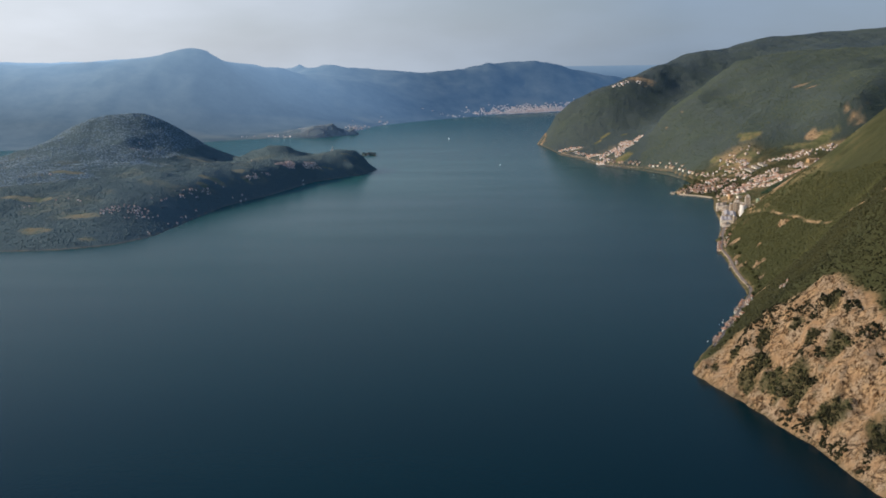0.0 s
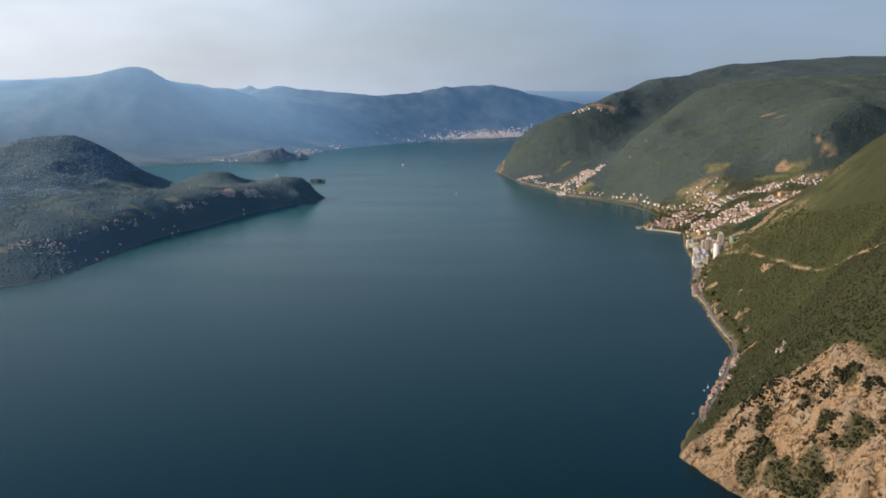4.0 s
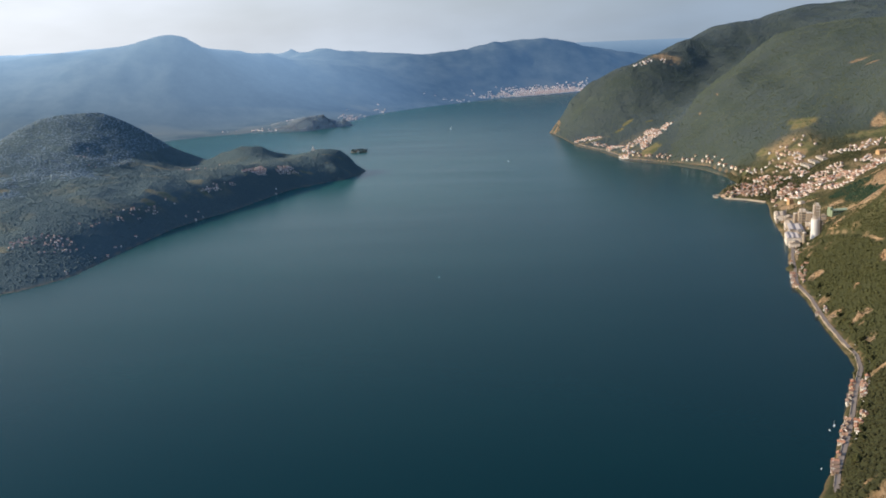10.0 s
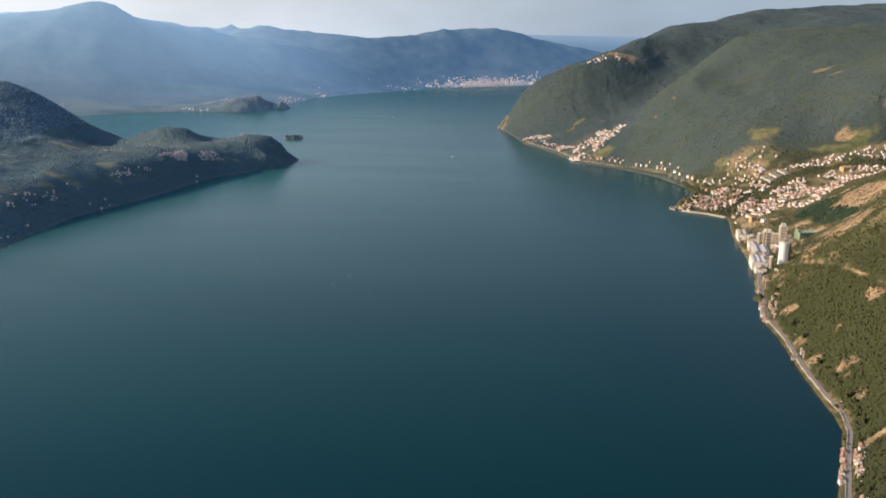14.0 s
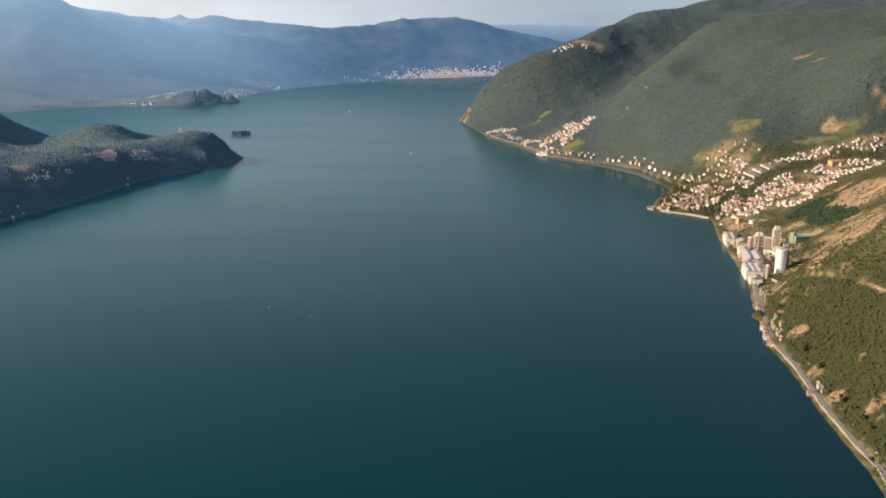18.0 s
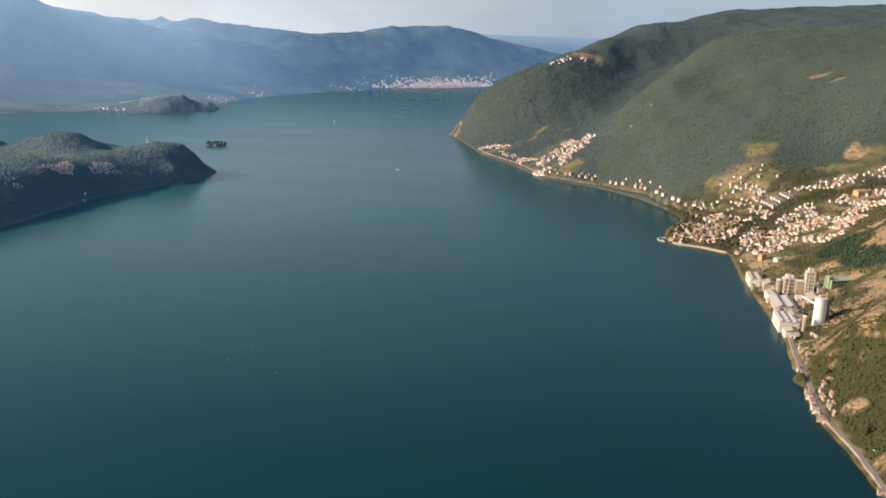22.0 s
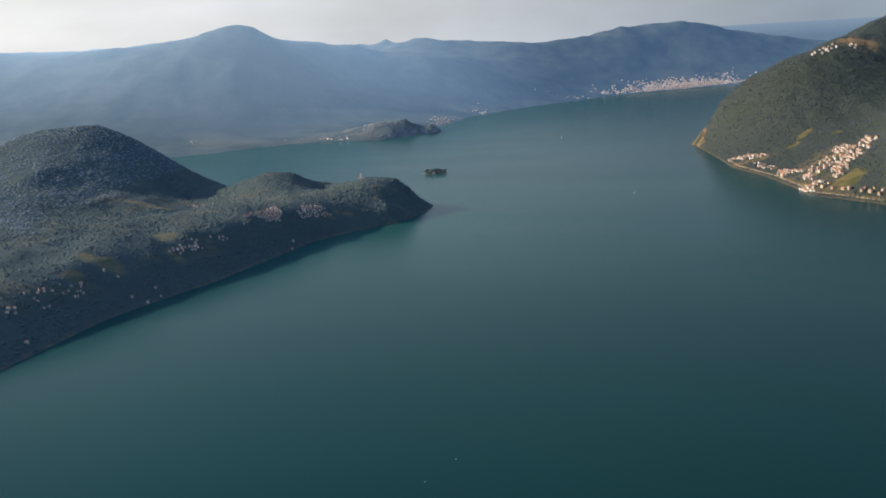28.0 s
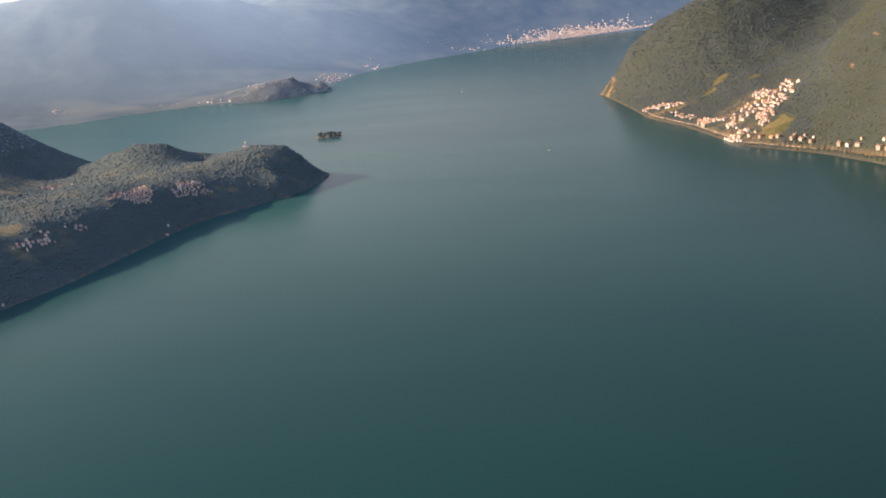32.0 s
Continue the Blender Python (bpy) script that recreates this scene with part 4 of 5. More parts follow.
joined_houses("cape_village", strewn([(378, 1890, 56, 30, 52, 78), (350, 1838, 30, 18, 60, 36), (320, 1885, 36, 10, 105, 34), (402, 1945, 24, 18, 40, 26)], 1.7), west_height,
              "sunlit village houses with clay roofs above the cape shore", (3.7, 3.1, 1.6), 15)
joined_houses("cape_hamlet", strewn([(288, 2032, 26, 9, -35, 36), (300, 1962, 30, 5, 110, 12), (316, 1822, 26, 5, 100, 14)], 1.6), west_height,
              "sunlit houses along the water below the mountain", (3.6, 3.0, 1.6), 21)
joined_houses("upper_town", strewn([(590, 1445, 55, 32, 22, 130), (612, 1509, 70, 8, 2, 52), (452, 1535, 16, 18, 0, 8), (690, 1502, 40, 10, 0, 20), (515, 1395, 80, 40, 58, 150), (425, 1452, 54, 30, 58, 110), (453, 1380, 46, 20, 70, 60), (497, 1535, 44, 34, 50, 24), (480, 1470, 30, 16, 40, 26)], 1.35), west_height,
              "sunlit houses crowding the town and the valley", (2.8, 2.4, 1.35), 14)
joined_houses("terrace_hamlet", strewn([(432, 2224, 26, 6, 10, 11), (474, 2226, 12, 5, 0, 4)], 2.6), west_height, "small pale houses on the high mountain terrace", (3.2, 2.6, 1.7), 16)
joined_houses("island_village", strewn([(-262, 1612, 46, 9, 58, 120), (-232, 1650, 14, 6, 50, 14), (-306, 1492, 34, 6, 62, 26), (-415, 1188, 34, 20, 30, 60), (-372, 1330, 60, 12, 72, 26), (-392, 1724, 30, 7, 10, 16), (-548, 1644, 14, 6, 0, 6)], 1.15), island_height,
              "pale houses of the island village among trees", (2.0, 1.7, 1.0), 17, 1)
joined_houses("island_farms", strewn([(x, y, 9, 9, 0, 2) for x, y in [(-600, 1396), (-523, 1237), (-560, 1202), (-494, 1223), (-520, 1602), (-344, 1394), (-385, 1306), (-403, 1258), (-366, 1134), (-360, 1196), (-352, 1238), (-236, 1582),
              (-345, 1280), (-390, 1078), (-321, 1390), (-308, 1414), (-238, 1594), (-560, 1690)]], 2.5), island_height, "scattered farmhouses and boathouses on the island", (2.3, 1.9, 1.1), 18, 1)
g = np.random.default_rng(4)
spots = []
for _ in range(1100):
    u, v = g.normal(40, 100), g.uniform(0, 100) * g.uniform(0.08, 1)
    spots.append((330 + u * 0.89 - v * 0.46, 3432 + u * 0.46 + v * 0.89 + 4))
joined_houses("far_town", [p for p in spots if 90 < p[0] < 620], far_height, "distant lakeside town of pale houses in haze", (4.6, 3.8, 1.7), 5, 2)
spots = []
for cx, cy, sx, sy, n in [(-455, 2530, 12, 6, 8), (-262, 2790, 16, 44, 44), (-196, 2940, 12, 40, 26), (-424, 2512, 7, 5, 6), (-745, 2510, 30, 10, 6), (-520, 2525, 26, 5, 6), (30, 3250, 34, 12, 18), (120, 3345, 24, 10, 20), (-400, 2690, 30, 14, 4)]:
    spots += [(g.normal(cx, sx), g.normal(cy, sy)) for _ in range(n)]
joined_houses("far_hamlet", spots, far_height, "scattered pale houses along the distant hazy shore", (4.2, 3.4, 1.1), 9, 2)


# ---- cement works ----
def at_west(x, y):
    return float(west_height(np.array([x]), np.array([y]))[0])


SHORE_TURN = -15       # the works lie along the shore


def works_building(name, x, y, turn, label, pieces, base=None):
    """A building of the works: (part name, bounds, material) pieces on one base."""
    root = new(name)
    root.matrix_world = pose(x, y, (at_west(x, y) if base is None else base) - 0.5, 0, 0, turn)
    for piece, bounds, material in pieces:
        part(piece, boxed(*bounds, bevel=0.08), material, root)
    return tagged(root, label, "industrial building", "buildings of the cement works")


GREEN = plain("green_sheet_metal", (0.30, 0.38, 0.23), (0.36, 0.42, 0.28), 2.0, 0.6, 0.4)
DARK = plain("shadowed_steel", (0.12, 0.11, 0.10), (0.18, 0.17, 0.15), 1.5, 0.7, 0.4)
ORANGE = plain("ochre_render", (0.58, 0.40, 0.20), (0.48, 0.32, 0.16), 2.0, 0.85, 0.2)


SLATE = plain("grey_roof_sheet", (0.50, 0.46, 0.45), (0.38, 0.35, 0.34), 2.5, 0.8, 0.2)


def window_rows(w, d, h, rows, cols, lead=1.2):
    """Bounds of dark openings along the two long sides of a block."""
    out = []
    for r in range(rows):
        for c in range(cols):
            cx, cz = -w / 2 + (c + 0.5) * w / cols, lead + r * (h - lead) / rows
            for s in (-1, 1):
                out.append(("window", (cx - 0.5, s * d / 2 - 0.1, cz, cx + 0.5, s * d / 2 + 0.04, cz + 0.9), GLASS))
    return out


def shed(name, x, y, turn, w, d, h, bays, label, wall=None, base=None, roof_mat=None):
    """A long shed: walls, and one low gabled roof a bay, with openings in the long sides."""
    root = new(name)
    root.matrix_world = pose(x, y, (at_west(x, y) if base is None else base) - 0.5, 0, 0, turn)
    part("wall", boxed(-w / 2, -d / 2, -2, w / 2, d / 2, h, bevel=0.06), wall or PALE, root)
    step = d / bays
    for k in range(bays):
        bm = gable_roof(w, step - 0.3, h, step * 0.16, 0.1, 0.22)
        bmesh.ops.translate(bm, verts=bm.verts, vec=(0, -d / 2 + (k + 0.5) * step, 0))
        part("roof", bm, roof_mat or CONCRETE, root)
    for piece, bounds, material in window_rows(w, d, h, max(1, int(h // 3)), max(2, int(w // 4))):
        part(piece, boxed(*bounds), material, root)
    for k in range(int(w * bays // 9)):
        vx, vy = -w / 2 + (k // bays + 0.5) * 9 * 0.9, -d / 2 + (k % bays + 0.5) * step
        part("roof_vent", boxed(vx - 0.9, vy - 0.3, h, vx + 0.9, vy + 0.3, h + step * 0.16 + 0.75, bevel=0.06), DARK if k % 2 else CONCRETE, root)
    return tagged(root, label, "industrial building", "buildings of the cement works")


silo = new("storage_silo")
silo.matrix_world = pose(383, 1141, 5.5)
part("shell", tube(4.3, 4.3, 0, 22, 40), WHITE, silo, "tall white concrete cylinder")
part("plinth", tube(4.8, 4.8, -2, 1.2, 40), CONCRETE, silo)
part("roof", tube(4.5, 4.4, 22, 22.5, 40), PALE, silo)
part("penthouse", boxed(-1.6, -1.6, 22.5, 1.6, 1.6, 24, bevel=0.05), CONCRETE, silo)
part("stair_tower", boxed(3.9, -1.2, -2, 6.2, 1.2, 21, bevel=0.05), DARK, silo)
for k in range(18):
    a = 2 * math.pi * k / 18
    part("railing_post", boxed(4.25 * math.cos(a) - 0.05, 4.25 * math.sin(a) - 0.05, 22.5, 4.25 * math.cos(a) + 0.05, 4.25 * math.sin(a) + 0.05, 23.3), DARK, silo)
tagged(silo, "tall white round storage silo of the cement works", "silo", "silos of the cement works")
for x, y, r, h in ((371, 1138, 1.9, 11), (403, 1236, 2.3, 11), (397, 1233, 2.3, 11), (416, 1226, 2.0, 13)):
    small = new("storage_silo")
    small.matrix_world = pose(x, y, at_west(x, y) - 0.5)
    part("shell", tube(r, r, -1, h, 24), CONCRETE, small)
    part("roof", tube(r + 0.1, 0.5, h, h + 0.9, 24), PALE, small)
    part("ladder", boxed(-r - 0.2, -0.25, 0, -r, 0.25, h), DARK, small)
    tagged(small, "dusty grey round silo between the works buildings", "silo", "silos of the cement works")

shed("works_shed", 367, 1157, 90 + SHORE_TURN, 26, 14, 6.2, 3, "white lakeside works hall with three ridged roofs", PALE, None, SLATE)
shed("works_shed", 361, 1136, 90 + SHORE_TURN, 9, 10, 4, 1, "low pale works annex beside the hall", PALE)
shed("works_shed", 384, 1196, 90 + SHORE_TURN, 30, 15, 4.6, 2, "long dusty works hall with grey roofs", CONCRETE, None, SLATE)
shed("works_shed", 386, 1220, 90 + SHORE_TURN, 16, 9, 5, 1, "small pale works shed near the water", PALE)
shed("works_shed", 393, 1268, 90 + SHORE_TURN, 24, 11, 6, 2, "pale four-storey works block near the water", PALE)
shed("works_shed", 396, 1247, 90 + SHORE_TURN, 12, 10, 5, 1, "dusty low works store", CONCRETE)
shed("works_shed", 379, 1165, 90 + SHORE_TURN, 12, 7, 5, 1, "dark roofed works shed behind the white hall", CONCRETE, None, DARK)
shed("works_shed", 405, 1190, 90 + SHORE_TURN, 18, 9, 4.2, 1, "dusty works hall below the kiln towers", CONCRETE)
works_building("kiln_tower", 403, 1228, SHORE_TURN, "tall dusty concrete kiln tower", [
    ("body", (-4, -3.5, -2, 4, 3.5, 12.5), CONCRETE), ("upper_floor", (-3, -2.6, 12.5, 3, 2.6, 15), PALE), ("stair_shaft", (4, -1.5, -2, 6, 1.5, 13.5), CONCRETE),
    *[("opening", (-3, -3.6, 1.5 + 2.9 * k, 3, -3.45, 3 + 2.9 * k), DARK) for k in range(4)]])
works_building("kiln_tower", 413, 1215, SHORE_TURN, "slender preheater tower with open floors", [
    ("shaft", (-2.8, -2.8, -2, 2.8, 2.8, 18), CONCRETE), ("head", (-2, -2, 18, 2, 2, 20.5), PALE),
    *[("floor_slab", (-3.4, -3.4, 2.6 + 3 * k, 3.4, 3.4, 2.95 + 3 * k), PALE) for k in range(6)],
    *[("corner_post", (sx * 3.1 - 0.22, sy * 3.1 - 0.22, -2, sx * 3.1 + 0.22, sy * 3.1 + 0.22, 18), PALE) for sx in (-1, 1) for sy in (-1, 1)]])
works_building("kiln_tower", 408, 1221, SHORE_TURN, "dusty works tower between two taller ones", [
    ("body", (-2.6, -2.8, -2, 2.6, 2.8, 10.5), CONCRETE), ("roof", (-2.9, -3.1, 10.5, 2.9, 3.1, 10.9), PALE)])
works_building("crusher_house", 437, 1210, 10, "long green sheet-metal crusher house", [
    ("hall", (-13, -4.5, -3, 13, 4.5, 3.4), GREEN), ("roof", (-13.4, -4.9, 3.4, 13.4, 4.9, 3.8), GREEN), ("end_tower", (-14, -2.5, -3, -10.5, 2.5, 6.5), GREEN), ("gate_tower", (17, -2.5, -5, 21, 2.5, 6), GREEN), ("link", (13, -1.0, 2.2, 17, 1.0, 3.6), GREEN),
    *[("window", (-11 + 3.4 * k, -4.6, 1.5, -9.2 + 3.4 * k, -4.45, 2.8), GLASS) for k in range(7)]])
works_building("office_block", 424, 1322, 20, "ochre rendered block above the quay", [
    ("body", (-3, -2.2, -2, 3, 2.2, 6), ORANGE), ("roof", (-3.3, -2.5, 6, 3.3, 2.5, 6.4), TILES), *[("window", (-2.5 + 1.4 * c, -2.28, 1 + 1.7 * r, -1.8 + 1.4 * c, -2.15, 1.9 + 1.7 * r), GLASS) for c in range(4) for r in range(3)]])
works_building("office_block", 432, 1308, 20, "pale low block beside the ochre one", [
    ("body", (-3, -2.5, -2, 3, 2.5, 3.2), PALE), ("roof", (-3.2, -2.7, 3.2, 3.2, 2.7, 3.5), CONCRETE)])
for sx, sy, n in ((506, 1500, 5), (518, 1503, 4), (530, 1507, 4)):
    for k in range(n):
        if free_spot(sx + 1.2 * k, sy - 4.0 * k, 1.6):
            shed("workshop", sx + 1.2 * k, sy - 4.0 * k, 8, 8.5, 2.6, 2.0, 1, "long pale-roofed workshop in the valley", PALE, None, CONCRETE)
shed("workshop", 603, 1478, 12, 14, 8, 4.5, 1, "orange-roofed hall at the top of the town", ORANGE, None, ORANGE)


def conveyor(x0, y0, z0, x1, y1, z1, material, label):
    """An inclined covered belt on trestles."""
    a, b = Vector((x0, y0, z0)), Vector((x1, y1, z1))
    root = new("conveyor")
    root.matrix_world = Matrix.Translation((x0, y0, 0))
    length = (b - a).length
    turn = (b - a).to_track_quat("X", "Z").to_matrix().to_4x4()
    bm = boxed(0, -0.7, -0.6, length, 0.7, 0.7, bevel=0.05)
    bmesh.ops.transform(bm, matrix=Matrix.Translation((0, 0, z0)) @ turn, verts=bm.verts)
    part("gallery", bm, material, root)
    for k in (0.25, 0.5, 0.75):
        p = a.lerp(b, k) - Vector((x0, y0, 0))
        ground = at_west(p.x + x0, p.y + y0)
        part("trestle", boxed(p.x - 0.3, p.y - 0.3, ground - 1, p.x + 0.3, p.y + 0.3, p.z - 0.4), DARK, root)
    return tagged(root, label, "conveyor", "conveyors of the cement works")


annex = np.random.default_rng(23)
for x, y in [(358, 1128), (365, 1140), (373, 1150), (376, 1174), (372, 1182), (393, 1180), (400, 1204), (392, 1210), (380, 1212), (398, 1240), (408, 1246), (390, 1256), (402, 1262), (384, 1250), (417, 1204), (423, 1222), (412, 1236), (396, 1284), (402, 1278)]:
    w, d, h = annex.uniform(2, 5), annex.uniform(2, 4), annex.uniform(2.5, 6)
    works_building("works_annex", x, y, SHORE_TURN + annex.normal(0, 4), "small dusty works building between larger ones", [
        ("body", (-w / 2, -d / 2, -2, w / 2, d / 2, h), CONCRETE if annex.random() < 0.5 else PALE), ("roof", (-w / 2 - 0.2, -d / 2 - 0.2, h, w / 2 + 0.2, d / 2 + 0.2, h + 0.25), DARK if annex.random() < 0.4 else CONCRETE),
        ("door", (-0.5, -d / 2 - 0.06, 0.4, 0.5, -d / 2 + 0.04, 2.0), DARK), ("duct", (w / 2 - 0.8, -0.3, h + 0.2, w / 2 - 0.3, 0.3, h + annex.uniform(0.8, 2.4)), PALE)])
for x, y, h in ((409, 1208, 24), (400, 1222, 19)):
    stack = new("chimney_stack")
    stack.matrix_world = pose(x, y, at_west(x, y) - 1)
    part("shaft", tube(0.8, 0.55, 0, h, 16), CONCRETE, stack)
    part("rim", tube(0.7, 0.7, h - 0.5, h + 0.1, 16), DARK, stack)
    tagged(stack, "slender dusty chimney of the cement works", "chimney", "chimneys of the cement works")
conveyor(398, 1194, 12, 383, 1146, 21, PALE, "pale inclined conveyor rising to the white silo")
conveyor(430, 1206, 12, 464, 1192, 26, GREEN, "green inclined conveyor from the crusher house")
conveyor(421, 1213, 9, 409, 1224, 16, PALE, "short pale conveyor between the towers")


def strip(name, line, half, rise, material, parent=None, label="", thick=0.5, lift=0.0, offset=0.0):
    """A raised ribbon along a line on the ground."""
    p = along([(*q, 0.0) for q in line], 6)
    t = np.gradient(p[:, :2], axis=0)
    t /= np.linalg.norm(t, axis=1)[:, None]
    nrm = np.stack([-t[:, 1], t[:, 0]], 1)
    bm = bmesh.new()
    rings = []
    for q, n in zip(p, nrm):
        z = rise + lift
        c = q[:2] + n * offset
        a, b = c + n * half, c - n * half
        rings.append([bm.verts.new(v) for v in ((*a, z), (*b, z), (*b, z - thick), (*a, z - thick))])
    for r, s in zip(rings[:-1], rings[1:]):
        for i in range(4):
            bm.faces.new((r[i], r[(i + 1) % 4], s[(i + 1) % 4], s[i]))
    bm.faces.new(rings[0][::-1])
    bm.faces.new(rings[-1])
    bmesh.ops.recalc_face_normals(bm, faces=bm.faces)
    ob = part(name, bm, material, parent, label)
    return ob


# ---- roads, walls and quay ----
road = strip("road_shore", SHORE_ROAD, 1.3, ROAD_Z + 0.35, ASPHALT, None, "", 0.5, 0, 0.8)
tagged(road, "narrow grey asphalt road along the lake shore", "road", kind="structure")
road = strip("road_north", NORTH_ROAD, 0.9, ROAD_Z + 0.35, ASPHALT)
tagged(road, "grey road between town and cape village", "road", kind="structure")
LAKE_WALL = plain("lake_wall_stone", (0.36, 0.30, 0.225), (0.25, 0.205, 0.15), 1.2, 0.95, 0.15, 0.12)
gaps = np.random.default_rng(29)
for line, side in ((SHORE_ROAD, 2.3), (NORTH_ROAD, 1.05)):
    wall = strip("wall_lake", line, 0.18, ROAD_Z + 0.38, LAKE_WALL, None, "", 3.6, 0, side)
    tagged(wall, "weathered stone wall holding the road above the lake", "wall", kind="structure")
    fine = along(line, 4)
    k = 2
    while k < len(fine) - 4:
        n = int(gaps.integers(3, 9))
        if len(fine[k:k + n]) > 1:
            rail = strip("wall_parapet", fine[k:k + n], 0.15, ROAD_Z + 0.72, MASONRY, None, "", 0.36, 0, side)
            tagged(rail, "pale length of stone parapet beside the lake road", "wall", kind="structure")
        k += n + int(gaps.integers(1, 4))
QUAY = [(413, 1374), (397, 1394), (379, 1406), (373, 1413)]
quay = strip("pavement_quay", QUAY, 1.3, QUAY_Z, MASONRY, None, "", 3.0)
tagged(quay, "pale stone quay along the town front", "quay", kind="structure")
mole = strip("wall_breakwater", [(374, 1433), (367, 1436), (363, 1431), (362, 1424), (366, 1418)], 0.5, 1.2, MASONRY, None, "", 3.0)
tagged(mole, "small curved stone breakwater at the harbour", "breakwater", kind="structure")
yard = strip("wall_retaining", [(360, 1106), (368, 1110), (372, 1118), (371, 1128)], 0.4, 7.0, CONCRETE, None, "", 6.0)
tagged(yard, "curved concrete retaining wall below the silo", "wall", kind="structure")

# ---- cars ----
CAR_PAINT = by_object("car_paint", [(0.75, 0.75, 0.74), (0.10, 0.10, 0.11), (0.45, 0.08, 0.06), (0.30, 0.32, 0.35), (0.70, 0.70, 0.68)], 0.3)
RUBBER = plain("tyre_rubber", (0.03, 0.03, 0.03), (0.05, 0.05, 0.05), 0.3)
car = new("car")
bm = boxed(-0.95, -0.42, 0.18, 0.95, 0.42, 0.5, bevel=0.08)
part("body", bm, CAR_PAINT, car)
bm = boxed(-0.6, -0.37, 0.5, 0.45, 0.37, 0.78, bevel=0.1)
part("cabin", bm, GLASS, car, "dark glazed cabin")
for sx in (-0.6, 0.6):
    for sy in (-0.42, 0.42):
        bm = tube(0.17, 0.17, -0.06, 0.06, 12)
        bmesh.ops.rotate(bm, verts=bm.verts, matrix=Matrix.Rotation(radians(90), 3, "X"))
        bmesh.ops.translate(bm, verts=bm.verts, vec=(sx, sy, 0.17))
        part("wheel", bm, RUBBER, car)
tagged(car, "small parked car on the lakeside asphalt", "car", "parked cars")
first = True
for x, y, turn in [(254, 738, 62), (257, 744, 62), (260, 751, 62), (268, 762, 65), (270, 766, 66), (229, 690, 60), (285, 799, 65), (293, 838, 84), (297, 868, 80), (303, 900, 80), (312, 948, 78),
                   (356, 1112, 10), (358, 1111, 10), (360, 1110, 10), (362, 1109, 10), (354, 1113, 10)]:
    z = max(at_west(x, y), ROAD_Z + 0.35)
    if first:
        car.matrix_world, first = pose(x, y, z, 0, 0, turn), False
    else:
        copy_thing(car, pose(x, y, z + 0.02, 0, 0, turn))


# ---- boats ----
def boat(x, y, turn, size, sail, label):
    root = new("sailing_boat" if sail else "motor_boat")
    root.matrix_world = pose(x, y, 0.0, 0, 0, turn)
    bm = bmesh.new()
    rings = []
    for u, w, z in ((-1, 0.62, 0.5), (-0.4, 0.8, 0.5), (0.3, 0.7, 0.55), (0.8, 0.3, 0.65), (1.05, 0.03, 0.75)):
        rings.append([bm.verts.new((u * size, w * s * size * 0.42, zz * size * 0.3)) for s, zz in ((-1, z), (-0.55, -0.35), (0.55, -0.35), (1, z))])
    for r, s in zip(rings[:-1], rings[1:]):
        for i in range(4):
            bm.faces.new((r[i], r[(i + 1) % 4], s[(i + 1) % 4], s[i]))
    bm.faces.new(rings[0])
    bm.faces.new(rings[-1][::-1])
    bmesh.ops.recalc_face_normals(bm, faces=bm.faces)
    part("hull", bm, WHITE, root)
    part("cabin", boxed(-0.4 * size, -0.2 * size, 0.12 * size, 0.25 * size, 0.2 * size, 0.34 * size, bevel=0.05 * size), WHITE, root)
    if sail:
        part("mast", tube(0.03 * size, 0.02 * size, 0.1 * size, 2.6 * size, 8, 0.1 * size), BARK, root)
        bm = bmesh.new()
        v = [bm.verts.new(q) for q in ((0.06 * size, 0.02, 0.4 * size), (-0.85 * size, 0.12 * size, 0.42 * size), (0.06 * size, 0.02, 2.5 * size))]
        f = bm.faces.new(v)
        bmesh.ops.solidify(bm, geom=[f], thickness=0.03)
        part("sail", bm, WHITE, root)
    return tagged(root, label, "boat", "boats on the lake")


boat(19, 2412, 60, 2.6, True, "white sailing boat far out on the lake")
boat(118, 1836, 20, 2.0, False, "small white motor boat on open water")
boat(231, 722, 60, 1.5, True, "small white boat moored near the shore")
boat(226, 716, 80, 1.2, False, "small white boat moored near the shore")
boat(204, 672, 60, 1.0, False, "small white boat moored near the shore")
boat(-14, 1118, 30, 0.42, False, "small white motor boat on open water")
boat(-26, 1094, 200, 0.38, False, "small white motor boat on open water")
boat(5, 1072, 75, 0.46, False, "small white motor boat on open water")
boat(367, 1428, 10, 1.2, False, "small white boat in the town harbour")

# ---- church tower ----
tower = new("church_tower")
tower.matrix_world = pose(-214, 1779, float(island_height(np.array([-214.0]), np.array([1779.0]))[0]) - 1)
part("shaft", boxed(-1.1, -1.1, 0, 1.1, 1.1, 6.5, bevel=0.05), PALE, tower)
part("spire", tube(1.5, 0.1, 6.5, 8.5, 4), SLATE, tower)
part("nave", gable_walls(6, 3.4, 2.4, 1.0), PALE, tower)
part("roof", gable_roof(6, 3.4, 2.4, 1.0), SLATE, tower)
tagged(tower, "pale church tower on the wooded island point", "church")


# ---- islet ----
def islet_height(x, y):
    return 2.4 - 3.0 * np.hypot((x + 165) / 21, (y - 2045) / 10) ** 2 + 0.5 * fractal(x, y, 8, 3, 3)


islet = heightfield("ground_islet", np.arange(-190, -140, 1.2), np.arange(2030, 2060, 1.2), islet_height, lambda x, y, z: np.stack([0 * x + 0.4, 0 * x, 0 * x, 0 * x + 1], 1), ISLAND_LAND, -2.0)
tagged(islet, "tiny wooded islet with a villa", "islet", kind="structure")
villa = house_model("villa", 5, 3.4, 2.6, 0.9, True)
villa.matrix_world = pose(-166, 2038.5, 1.0, 0, 0, 4)
tagged(villa, "pink rendered villa among trees on the islet", "house")


